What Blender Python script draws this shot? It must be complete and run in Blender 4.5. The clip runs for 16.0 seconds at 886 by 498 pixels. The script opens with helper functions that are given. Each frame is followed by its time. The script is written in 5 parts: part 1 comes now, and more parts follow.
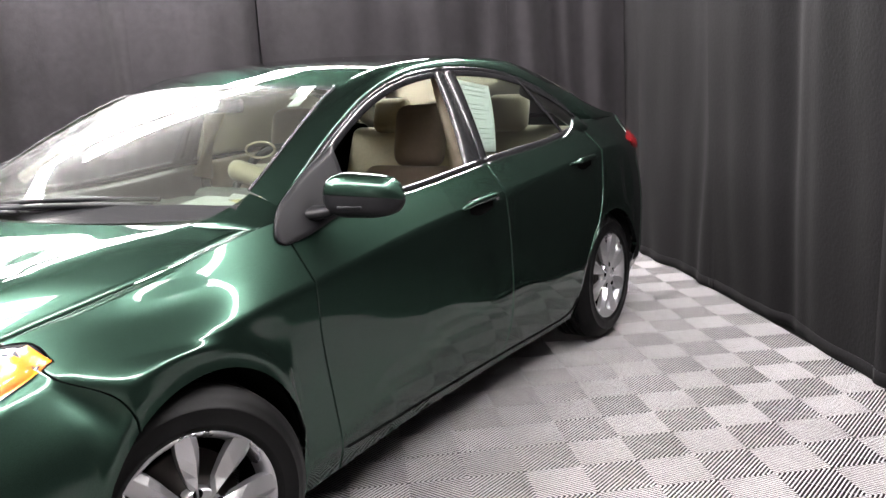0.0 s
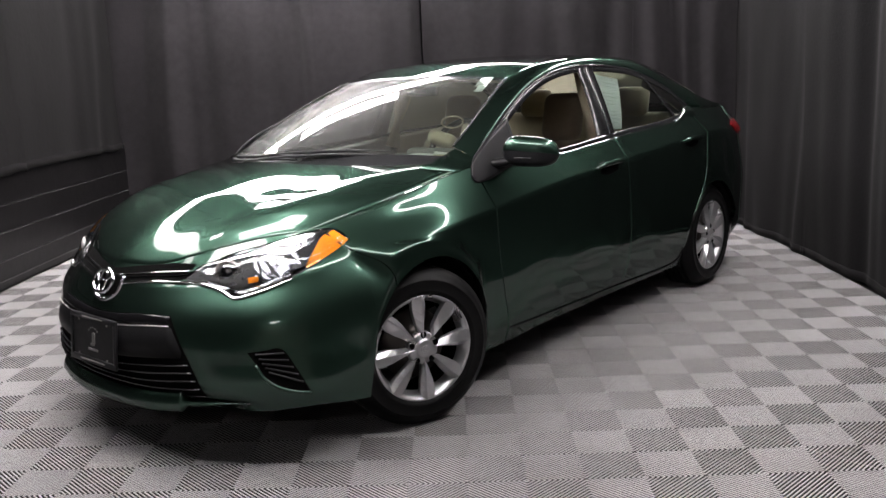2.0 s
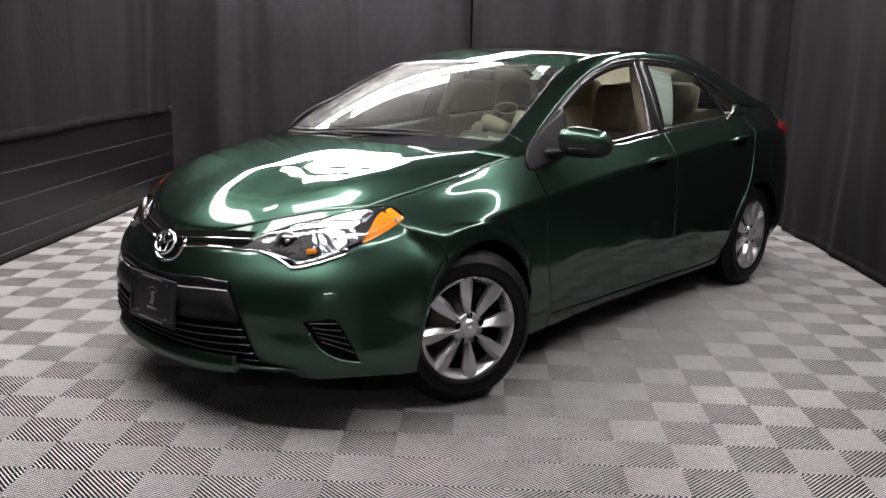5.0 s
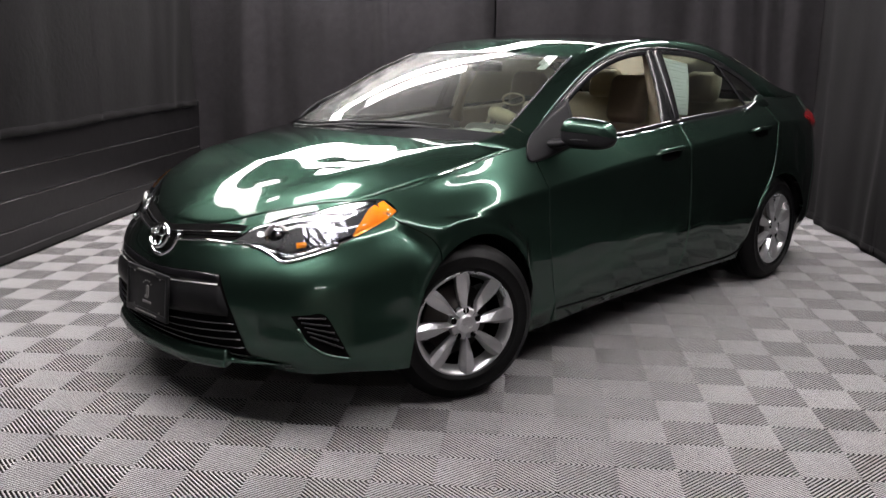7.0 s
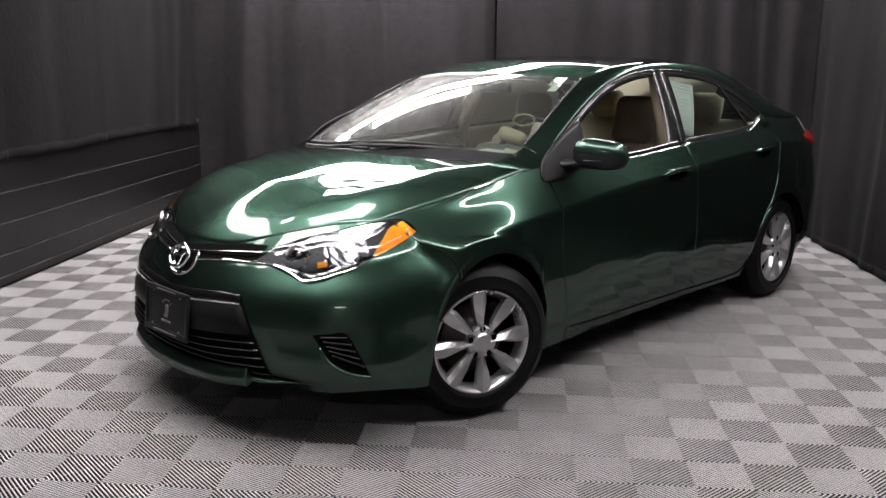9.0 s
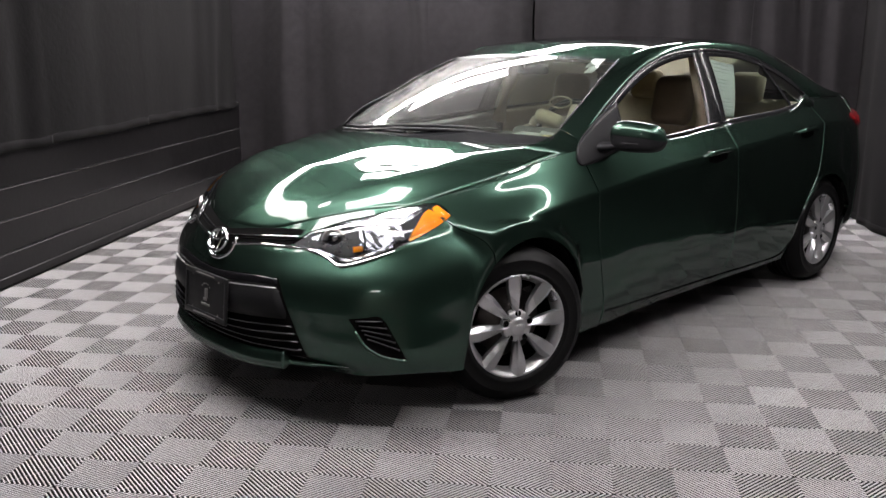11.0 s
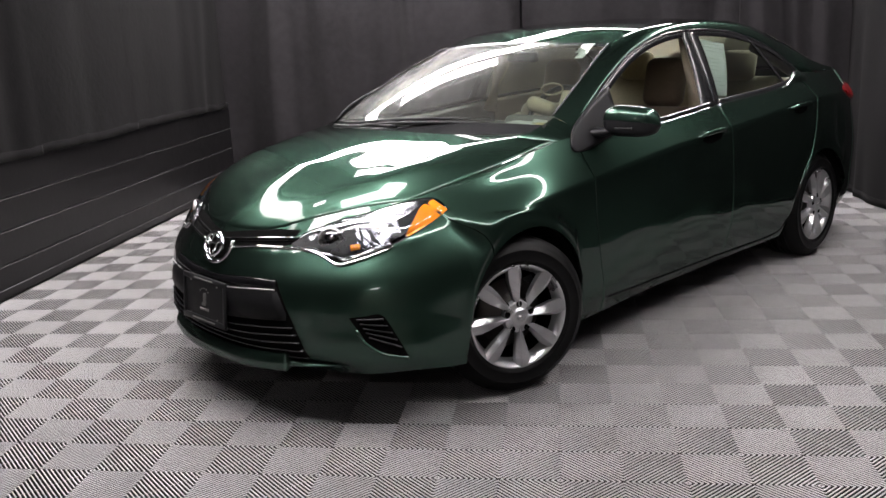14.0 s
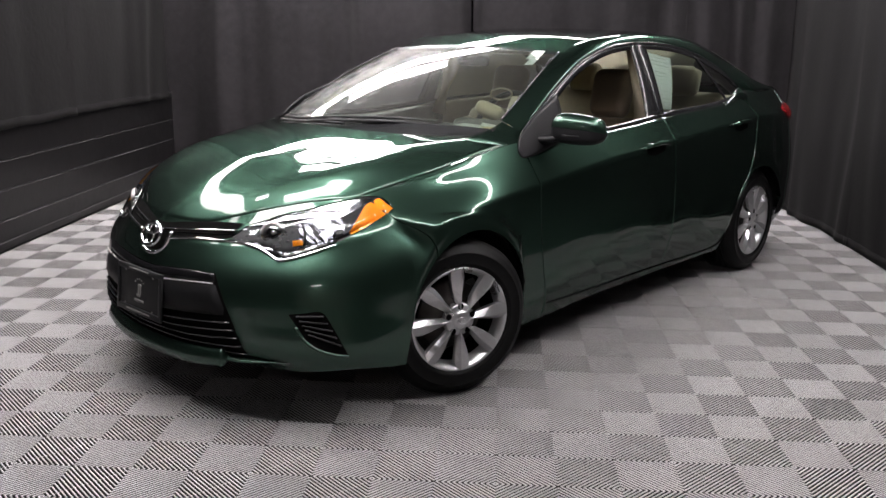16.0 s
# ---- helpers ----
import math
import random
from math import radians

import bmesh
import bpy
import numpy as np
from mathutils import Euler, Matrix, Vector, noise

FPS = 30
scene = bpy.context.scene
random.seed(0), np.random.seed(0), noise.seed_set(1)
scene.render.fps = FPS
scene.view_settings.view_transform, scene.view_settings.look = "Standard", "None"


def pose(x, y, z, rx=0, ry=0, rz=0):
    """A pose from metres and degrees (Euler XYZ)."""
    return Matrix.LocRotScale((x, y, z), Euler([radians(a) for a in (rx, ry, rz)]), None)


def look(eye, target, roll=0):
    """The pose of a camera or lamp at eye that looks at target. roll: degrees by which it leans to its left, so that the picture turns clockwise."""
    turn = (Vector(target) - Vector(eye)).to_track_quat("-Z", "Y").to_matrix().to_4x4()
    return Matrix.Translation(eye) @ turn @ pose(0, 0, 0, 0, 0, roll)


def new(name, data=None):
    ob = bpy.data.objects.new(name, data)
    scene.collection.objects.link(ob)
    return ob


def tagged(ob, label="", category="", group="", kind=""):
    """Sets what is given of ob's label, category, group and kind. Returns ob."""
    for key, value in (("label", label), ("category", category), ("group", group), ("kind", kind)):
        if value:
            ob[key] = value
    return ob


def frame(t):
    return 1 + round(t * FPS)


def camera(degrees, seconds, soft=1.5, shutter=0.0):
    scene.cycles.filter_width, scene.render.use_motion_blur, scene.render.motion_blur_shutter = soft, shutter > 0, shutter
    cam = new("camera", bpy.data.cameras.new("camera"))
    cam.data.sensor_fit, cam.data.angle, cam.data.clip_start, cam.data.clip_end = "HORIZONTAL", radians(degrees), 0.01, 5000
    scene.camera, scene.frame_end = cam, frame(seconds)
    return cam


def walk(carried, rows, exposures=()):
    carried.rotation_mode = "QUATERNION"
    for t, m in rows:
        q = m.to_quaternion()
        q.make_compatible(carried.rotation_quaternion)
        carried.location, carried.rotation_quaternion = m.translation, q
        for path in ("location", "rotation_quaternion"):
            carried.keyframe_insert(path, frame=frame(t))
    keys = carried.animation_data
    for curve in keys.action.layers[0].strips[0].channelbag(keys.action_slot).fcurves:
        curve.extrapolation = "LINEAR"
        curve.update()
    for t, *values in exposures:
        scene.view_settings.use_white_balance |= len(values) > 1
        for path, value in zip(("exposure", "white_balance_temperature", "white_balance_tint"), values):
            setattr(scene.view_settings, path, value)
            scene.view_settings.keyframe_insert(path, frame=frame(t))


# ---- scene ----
cam = camera(53.7, 16.0)
PATH = [
    (0, (-1.336, -2.466, 1.349), (0.316, -1.41, 0.956), -3.0),
    (0.5, (-1.629, -2.659, 1.33), (-0.043, -1.529, 0.874), -4.9),
    (1, (-1.969, -2.769, 1.323), (-0.376, -1.637, 0.899), -5.6),
    (1.5, (-2.216, -2.852, 1.368), (-0.658, -1.655, 0.989), -2.1),
    (2, (-2.42, -3.026, 1.348), (-0.922, -1.76, 0.959), -2.4),
    (2.5, (-2.6, -3.078, 1.391), (-1.095, -1.813, 1.024), 0.0),
    (3, (-2.758, -3.093, 1.376), (-1.305, -1.776, 0.985), 0.7),
    (3.5, (-2.738, -3.093, 1.367), (-1.283, -1.795, 0.921), 1.0),
    (3.7, (-2.678, -3.067, 1.388), (-1.215, -1.774, 0.952), 1.0),
    (6, (-2.476, -2.987, 1.375), (-1.047, -1.659, 0.937), 1.4),
    (6.5, (-2.389, -3.076, 1.38), (-1.004, -1.702, 0.941), 0.4),
    (7, (-2.373, -3.087, 1.37), (-0.99, -1.716, 0.918), 0.5),
    (7.5, (-2.409, -3.048, 1.38), (-0.964, -1.729, 0.967), -0.8),
    (8, (-2.456, -3.03, 1.377), (-1.001, -1.717, 0.976), -0.6),
    (8.5, (-2.473, -3.035, 1.384), (-1.033, -1.711, 0.965), 1.0),
    (8.7, (-2.48, -3.034, 1.386), (-1.057, -1.689, 0.977), 1.0),
    (10.8, (-2.47, -3.049, 1.396), (-1.113, -1.651, 0.946), -0.3),
    (11, (-2.468, -3.047, 1.402), (-1.131, -1.632, 0.944), -0.0),
    (11.5, (-2.465, -3.045, 1.392), (-1.155, -1.603, 0.94), -0.4),
    (12, (-2.46, -3.027, 1.402), (-1.157, -1.581, 0.946), -0.2),
    (12.5, (-2.458, -3.033, 1.401), (-1.153, -1.58, 0.972), 0.4),
    (13, (-2.451, -3.042, 1.404), (-1.14, -1.591, 0.985), -1.3),
    (13.5, (-2.45, -3.031, 1.398), (-1.137, -1.596, 0.934), -2.7),
    (14, (-2.454, -3.028, 1.411), (-1.116, -1.621, 0.931), -2.6),
    (14.5, (-2.457, -3.009, 1.39), (-1.093, -1.623, 0.925), -1.5),
    (15, (-2.442, -3.001, 1.404), (-1.062, -1.634, 0.929), -1.5),
    (15.5, (-2.439, -3.0, 1.396), (-1.014, -1.68, 0.919), -0.2),
    (16, (-2.451, -3.011, 1.397), (-1.018, -1.699, 0.922), 0.6),
]
# the camera's own exposure settles from bright to dark, and swings a little later on
EXPOSURES = [(0, 1.19), (0.5, 0.90), (1, 0.56), (1.5, 0.20), (2, 0.08), (2.5, 0.06), (3.5, 0.12), (16, 0.12)]
walk(cam, [(t, look(eye, target, roll)) for t, eye, target, roll in PATH], EXPOSURES)

# ---- world, lights ----
w = bpy.data.worlds.new("world")
w.use_nodes = True
scene.world = w
w.node_tree.nodes["Background"].inputs[0].default_value = (0.9, 0.95, 1.0, 1)
w.node_tree.nodes["Background"].inputs[1].default_value = 0.0

# the room's axes (u to the side, v to the back) seen from the car's axes
TH = radians(51.264)


def uv(u, v, z=0.0):
    x, y = u - 0.25, v - 0.097
    return Vector((math.cos(TH) * x + math.sin(TH) * y, -math.sin(TH) * x + math.cos(TH) * y - 0.865, z))


ROOM = Matrix.Translation(uv(0, 0)) @ Matrix.Rotation(-TH, 4, "Z")


# ---- materials ----
def nodes_of(name):
    m = bpy.data.materials.new(name)
    m.use_nodes = True
    nt = m.node_tree
    return m, nt, nt.nodes["Principled BSDF"]


def node(nt, kind, **kw):
    n = nt.nodes.new(kind)
    for k, v in kw.items():
        n.inputs[k].default_value = v
    return n


def mat(name, col, rough=0.5, metal=0.0, vary=0.12, scale=30.0, bump=0.0, bscale=200.0, coat=0.0, coat_rough=0.03, spec=0.5, aniso=(1, 1, 1), sheen=0.0, spread=0.06):
    """A surface with a colour that varies at two scales, and fine relief."""
    m, nt, b = nodes_of(name)
    tc = nt.nodes.new("ShaderNodeTexCoord")
    mp = node(nt, "ShaderNodeMapping", Scale=aniso)
    nt.links.new(tc.outputs["Object"], mp.inputs["Vector"])
    n1 = node(nt, "ShaderNodeTexNoise", Scale=scale, Detail=4.0)
    n2 = node(nt, "ShaderNodeTexNoise", Scale=scale * 0.12, Detail=3.0)
    for n in (n1, n2):
        nt.links.new(mp.outputs[0], n.inputs["Vector"])
    mix = nt.nodes.new("ShaderNodeMath")
    mix.operation = "ADD"
    nt.links.new(n1.outputs[0], mix.inputs[0])
    nt.links.new(n2.outputs[0], mix.inputs[1])
    mr = node(nt, "ShaderNodeMapRange")
    mr.inputs["From Min"].default_value, mr.inputs["From Max"].default_value = 0.7, 1.3
    mr.inputs["To Min"].default_value, mr.inputs["To Max"].default_value = 1 - vary, 1 + vary
    nt.links.new(mix.outputs[0], mr.inputs["Value"])
    mul = nt.nodes.new("ShaderNodeVectorMath")
    mul.operation = "SCALE"
    mul.inputs[0].default_value = col
    nt.links.new(mr.outputs[0], mul.inputs["Scale"])
    nt.links.new(mul.outputs[0], b.inputs["Base Color"])
    b.inputs["Metallic"].default_value = metal
    rr = node(nt, "ShaderNodeMapRange")
    rr.inputs["From Min"].default_value, rr.inputs["From Max"].default_value = 0.7, 1.3
    rr.inputs["To Min"].default_value, rr.inputs["To Max"].default_value = max(0.0, rough - spread), min(1.0, rough + spread)
    nt.links.new(mix.outputs[0], rr.inputs["Value"])
    nt.links.new(rr.outputs[0], b.inputs["Roughness"])
    b.inputs["Coat Weight"].default_value = coat
    b.inputs["Coat Roughness"].default_value = coat_rough
    b.inputs["Specular IOR Level"].default_value = spec
    if sheen:
        b.inputs["Sheen Weight"].default_value = sheen
    if bump:
        n3 = node(nt, "ShaderNodeTexNoise", Scale=bscale, Detail=3.0)
        nt.links.new(mp.outputs[0], n3.inputs["Vector"])
        bp = node(nt, "ShaderNodeBump", Strength=bump, Distance=0.003)
        nt.links.new(n3.outputs[0], bp.inputs["Height"])
        nt.links.new(bp.outputs[0], b.inputs["Normal"])
    return m


def paint_mat():
    """Clear lacquer over a dark green layer of fine metal flakes."""
    m, nt, b = nodes_of("green_metallic_paint")
    tc = nt.nodes.new("ShaderNodeTexCoord")
    fl = node(nt, "ShaderNodeTexNoise", Scale=900.0, Detail=1.0)
    big = node(nt, "ShaderNodeTexNoise", Scale=3.0, Detail=3.0)
    for n in (fl, big):
        nt.links.new(tc.outputs["Object"], n.inputs["Vector"])
    # flakes that lie flat, and those that lie askew and scatter the light wider
    lobes = []
    for rough, dark, light in ((0.23, (0.0064, 0.0146, 0.0109), (0.0105, 0.0232, 0.0174)), (0.36, (0.0168, 0.0354, 0.0256), (0.0262, 0.0542, 0.0390))):
        ramp = nt.nodes.new("ShaderNodeValToRGB")
        ramp.color_ramp.elements[0].position, ramp.color_ramp.elements[1].position = 0.35, 0.65
        ramp.color_ramp.elements[0].color, ramp.color_ramp.elements[1].color = (*dark, 1), (*light, 1)
        nt.links.new(fl.outputs[0], ramp.inputs[0])
        g = node(nt, "ShaderNodeBsdfGlossy", Roughness=rough)
        nt.links.new(ramp.outputs[0], g.inputs["Color"])
        lobes.append(g)
    b.inputs["Base Color"].default_value = (0.0014, 0.0020, 0.0018, 1)
    b.inputs["Roughness"].default_value = 0.6
    b.inputs["Specular IOR Level"].default_value = 0.0
    flakes = b
    for g in lobes:
        add = nt.nodes.new("ShaderNodeAddShader")
        nt.links.new(flakes.outputs[0], add.inputs[0])
        nt.links.new(g.outputs[0], add.inputs[1])
        flakes = add
    # towards grazing the flakes sink into the lacquer's depth, and its gloss takes over
    fr = node(nt, "ShaderNodeFresnel", IOR=1.45)
    deep = nt.nodes.new("ShaderNodeMath")
    deep.operation = "MULTIPLY"
    deep.use_clamp = True
    deep.inputs[1].default_value = 1.8
    nt.links.new(fr.outputs[0], deep.inputs[0])
    black = node(nt, "ShaderNodeBsdfDiffuse", Color=(0.0012, 0.0015, 0.0014, 1))
    sunk = nt.nodes.new("ShaderNodeMixShader")
    nt.links.new(deep.outputs[0], sunk.inputs[0])
    nt.links.new(flakes.outputs[0], sunk.inputs[1])
    nt.links.new(black.outputs[0], sunk.inputs[2])
    flakes = sunk
    clear = node(nt, "ShaderNodeBsdfGlossy")
    mr = node(nt, "ShaderNodeMapRange")
    mr.inputs["To Min"].default_value, mr.inputs["To Max"].default_value = 0.012, 0.03
    nt.links.new(big.outputs[0], mr.inputs["Value"])
    nt.links.new(mr.outputs[0], clear.inputs["Roughness"])
    mx = nt.nodes.new("ShaderNodeMixShader")
    nt.links.new(fr.outputs[0], mx.inputs[0])
    nt.links.new(flakes.outputs[0], mx.inputs[1])
    nt.links.new(clear.outputs[0], mx.inputs[2])
    nt.links.new(mx.outputs[0], nt.nodes["Material Output"].inputs[0])
    return m


def glass_mat(name, tint=(0.8, 0.9, 0.85), haze=0.26, dust=0.0):
    """A thin pane: clear, tinted, with a mirror gloss that grows towards grazing."""
    m, nt, b = nodes_of(name)
    nt.nodes.remove(b)
    out = nt.nodes["Material Output"]
    tr = nt.nodes.new("ShaderNodeBsdfTransparent")
    tr.inputs[0].default_value = (*tint, 1)
    gl = nt.nodes.new("ShaderNodeBsdfGlossy")
    gl.inputs["Roughness"].default_value = 0.01
    fr = nt.nodes.new("ShaderNodeFresnel")
    fr.inputs["IOR"].default_value = 1.52
    mul = nt.nodes.new("ShaderNodeMath")
    mul.operation = "MULTIPLY"
    mul.use_clamp = True
    mul.inputs[1].default_value = 1.1
    nt.links.new(fr.outputs[0], mul.inputs[0])
    hz = node(nt, "ShaderNodeBsdfGlossy", Roughness=0.31)
    both_ = node(nt, "ShaderNodeMixShader", Fac=haze)
    nt.links.new(gl.outputs[0], both_.inputs[1])
    nt.links.new(hz.outputs[0], both_.inputs[2])
    gl = both_
    mx = nt.nodes.new("ShaderNodeMixShader")
    nt.links.new(mul.outputs[0], mx.inputs[0])
    nt.links.new(tr.outputs[0], mx.inputs[1])
    nt.links.new(gl.outputs[0], mx.inputs[2])
    if dust:
        # a thin even film of dust
        tc = nt.nodes.new("ShaderNodeTexCoord")
        nz = node(nt, "ShaderNodeTexNoise", Scale=2.2, Detail=4.0)
        nt.links.new(tc.outputs["Object"], nz.inputs["Vector"])
        film = node(nt, "ShaderNodeMapRange")
        film.inputs["To Min"].default_value, film.inputs["To Max"].default_value = dust * 0.6, dust * 1.4
        nt.links.new(nz.outputs[0], film.inputs["Value"])
        df = node(nt, "ShaderNodeBsdfDiffuse", Color=(0.42, 0.42, 0.38, 1))
        dm = nt.nodes.new("ShaderNodeMixShader")
        nt.links.new(film.outputs[0], dm.inputs[0])
        nt.links.new(mx.outputs[0], dm.inputs[1])
        nt.links.new(df.outputs[0], dm.inputs[2])
        mx = dm
    nt.links.new(mx.outputs[0], out.inputs[0])
    return m


def glow(name, col, strength):
    m, nt, b = nodes_of(name)
    b.inputs["Base Color"].default_value = (0.8, 0.8, 0.8, 1)
    b.inputs["Emission Color"].default_value = (*col, 1)
    b.inputs["Emission Strength"].default_value = strength
    return m


PAINT = paint_mat()
GLASS = glass_mat("window_glass", (0.66, 0.73, 0.69))
GLASS_FRONT = glass_mat("windscreen_glass", (0.62, 0.69, 0.64), 0.25, 0.028)
GLASS_CLEAR = glass_mat("lens_glass", (0.93, 0.94, 0.95), 0.0)
TYRE = mat("tyre_rubber", (0.0040, 0.0040, 0.0041), 0.46, bump=0.12, bscale=90, spec=0.10)
BLACK = mat("black_plastic", (0.008, 0.008, 0.009), 0.44, bump=0.08, bscale=500, spec=0.16)
TRIMBLACK = mat("satin_black_trim", (0.010, 0.010, 0.011), 0.24, spec=0.5, spread=0.015)
DEEP = mat("deep_black_trim", (0.004, 0.004, 0.0045), 0.16, spec=0.18, spread=0.01)
PANEL = mat("dark_plate_panel", (0.0055, 0.0055, 0.006), 0.42, bump=0.08, bscale=500, spec=0.10)
DARK = mat("dark_recess", (0.003, 0.003, 0.003), 0.9, spec=0.02)
PALE = mat("pale_fill_wall", (0.2857, 0.2643, 0.2357), 0.8, vary=0.08, scale=6)
CHROME = mat("chrome", (0.78, 0.79, 0.80), 0.07, 1.0, vary=0.03)
ALLOY = mat("silver_wheel_paint", (0.46, 0.46, 0.47), 0.30, 0.88, vary=0.02, scale=8.0, coat=0.35, coat_rough=0.10)
CLOTH = mat("beige_seat_cloth", (0.2857, 0.2429, 0.1679), 0.9, vary=0.1, scale=60, bump=0.3, bscale=600, sheen=0.2)
# brown of the headrests, also shade painted onto the driver's backrest
BROWN = mat("brown_and_shaded_seat_cloth", (0.13, 0.098, 0.072), 0.9, vary=0.1, scale=60, bump=0.3, bscale=600, sheen=0.1)
BEIGE = mat("beige_plastic", (0.2857, 0.2429, 0.1786), 0.6, bump=0.1, bscale=400)
DASH = mat("dark_dash_plastic", (0.04429, 0.04714, 0.04143), 0.6, bump=0.2, bscale=500)
PAPER = mat("white_paper", (0.5714, 0.6, 0.5714), 0.8, vary=0.02)
INK = mat("grey_ink", (0.3, 0.3214, 0.3143), 0.8)
PLATE_INK = mat("dull_grey_print", (0.105, 0.103, 0.10), 0.6)
AMBER = mat("amber_lens", (1.0, 0.30, 0.01), 0.22, coat=0.6)
REDLENS = mat("red_lens", (0.11, 0.004, 0.006), 0.14, coat=0.6)
BOWL = mat("lamp_bowl", (0.22, 0.22, 0.24), 0.24, 1.0, vary=0.1)
PLATE = mat("black_plate", (0.009, 0.009, 0.0095), 0.5, vary=0.2, spec=0.2)
REFLECTOR = mat("lamp_reflector", (0.74, 0.74, 0.77), 0.14, 1.0, vary=0.04)
HOUSING = mat("lamp_housing", (0.007, 0.007, 0.008), 0.32, spec=0.25)
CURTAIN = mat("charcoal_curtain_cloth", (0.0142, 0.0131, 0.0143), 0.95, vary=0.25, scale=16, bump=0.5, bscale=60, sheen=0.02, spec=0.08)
BOARD = mat("black_painted_board", (0.005714, 0.005357, 0.005714), 0.34, vary=0.25, scale=14, bump=0.2, bscale=30, spec=0.3)
WORN_GLINT = mat("worn_board_edge_glint", (0.05714, 0.055, 0.055), 0.5, vary=1.0, scale=9)
TILE = mat("grey_plastic_tile", (0.2794, 0.2712, 0.2739), 0.42, vary=0.10, scale=24)
def vary_by_piece(m, lo, hi):
    """Each piece a shade lighter or darker than the next."""
    nt = m.node_tree
    b = nt.nodes["Principled BSDF"]
    link = b.inputs["Base Color"].links[0]
    info = nt.nodes.new("ShaderNodeObjectInfo")
    mr = node(nt, "ShaderNodeMapRange")
    mr.inputs["To Min"].default_value, mr.inputs["To Max"].default_value = lo, hi
    nt.links.new(info.outputs["Random"], mr.inputs["Value"])
    sc = nt.nodes.new("ShaderNodeVectorMath")
    sc.operation = "SCALE"
    nt.links.new(link.from_socket, sc.inputs[0])
    nt.links.new(mr.outputs[0], sc.inputs["Scale"])
    nt.links.new(sc.outputs[0], b.inputs["Base Color"])


vary_by_piece(TILE, 0.93, 1.05)
UNDER = mat("dark_slab_and_rib_shade", (0.016, 0.015, 0.015), 0.9)
CEIL = mat("dark_ceiling_paint", (0.014, 0.014, 0.014), 0.9)
# cloth of the side drapes, darker in colour than the back curtain
DRAPE_RIGHT = mat("black_drape_cloth", (0.0052, 0.0048, 0.0053), 0.95, vary=0.25, scale=16, bump=0.5, bscale=60, sheen=0.02, spec=0.10)
DRAPE_LEFT = mat("left_drape_cloth", (0.0044, 0.0040, 0.0044), 0.95, vary=0.35, scale=7, bump=0.7, bscale=22, sheen=0.02, spec=0.07)
LAMP = glow("lamp_diffuser", (1.0, 0.945, 0.95), 39.0)
LAMP_SIDE = glow("side_lamp_diffuser", (1.0, 0.945, 0.95), 54.0)
LAMP_PANEL = glow("panel_lamp_diffuser", (1.0, 0.945, 0.95), 30.0)
LAMP_DIM = glow("dim_lamp_diffuser", (1.0, 0.945, 0.93), 18.0)


# ---- mesh helpers ----
def part(name, bm, material, parent=None, label="", smooth=True):
    me = bpy.data.meshes.new(name)
    if material is PAINT:
        outward(bm)
    bm.to_mesh(me)
    bm.free()
    me.materials.append(material)
    if smooth:
        me.polygons.foreach_set("use_smooth", [True] * len(me.polygons))
    ob = new(name, me)
    if parent:
        ob.parent = parent
    if label:
        tagged(ob, label)
    return ob


def thing(name, label, category, group="", kind=""):
    return tagged(new(name), label, category, group, kind)


def grid(rows, bm=None, closed=False, flip=False):
    """A surface through rows of points."""
    bm = bm or bmesh.new()
    vs = [[bm.verts.new(p) for p in r] for r in rows]
    for a, b in zip(vs, vs[1:]):
        n = len(a)
        for i in range(n if closed else n - 1):
            j = (i + 1) % n
            q = (a[i], a[j], b[j], b[i])
            bm.faces.new(q[::-1] if flip else q)
    return bm


def box(size, at=(0, 0, 0), bevel=0.0, m=None, bm=None, seg=2):
    bm2 = bmesh.new()
    bmesh.ops.create_cube(bm2, size=1.0)
    bmesh.ops.scale(bm2, vec=size, verts=bm2.verts)
    if bevel:
        bmesh.ops.bevel(bm2, geom=bm2.edges[:], offset=bevel, segments=seg, affect="EDGES", profile=0.5)
    bmesh.ops.translate(bm2, vec=at, verts=bm2.verts)
    if m:
        bmesh.ops.transform(bm2, matrix=m, verts=bm2.verts)
    return merge(bm, bm2)


def merge(bm, bm2):
    if bm is None:
        return bm2
    me = bpy.data.meshes.new("tmp")
    bm2.to_mesh(me)
    bm2.free()
    bm.from_mesh(me)
    bpy.data.meshes.remove(me)
    return bm


def spline(pts, n):
    """n points along a smooth curve through pts."""
    P = [Vector(p) for p in pts]
    P = [P[0] * 2 - P[1]] + P + [P[-1] * 2 - P[-2]]
    out = []
    segs = len(P) - 3
    for k in range(n):
        t = k / (n - 1) * segs
        i = min(int(t), segs - 1)
        t -= i
        a, b, c, d = P[i:i + 4]
        out.append(0.5 * ((2 * b) + (c - a) * t + (2 * a - 5 * b + 4 * c - d) * t * t + (3 * b - a - 3 * c + d) * t ** 3))
    return out


def by_len(pts, n):
    """The same curve, at n even steps."""
    f = spline(pts, 400)
    d = [0.0]
    for a, b in zip(f, f[1:]):
        d.append(d[-1] + (b - a).length)
    out, i = [], 0
    for k in range(n):
        s = d[-1] * k / (n - 1)
        while i < len(d) - 2 and d[i + 1] < s:
            i += 1
        t = (s - d[i]) / max(1e-9, d[i + 1] - d[i])
        out.append(f[i].lerp(f[i + 1], min(1, max(0, t))))
    return out


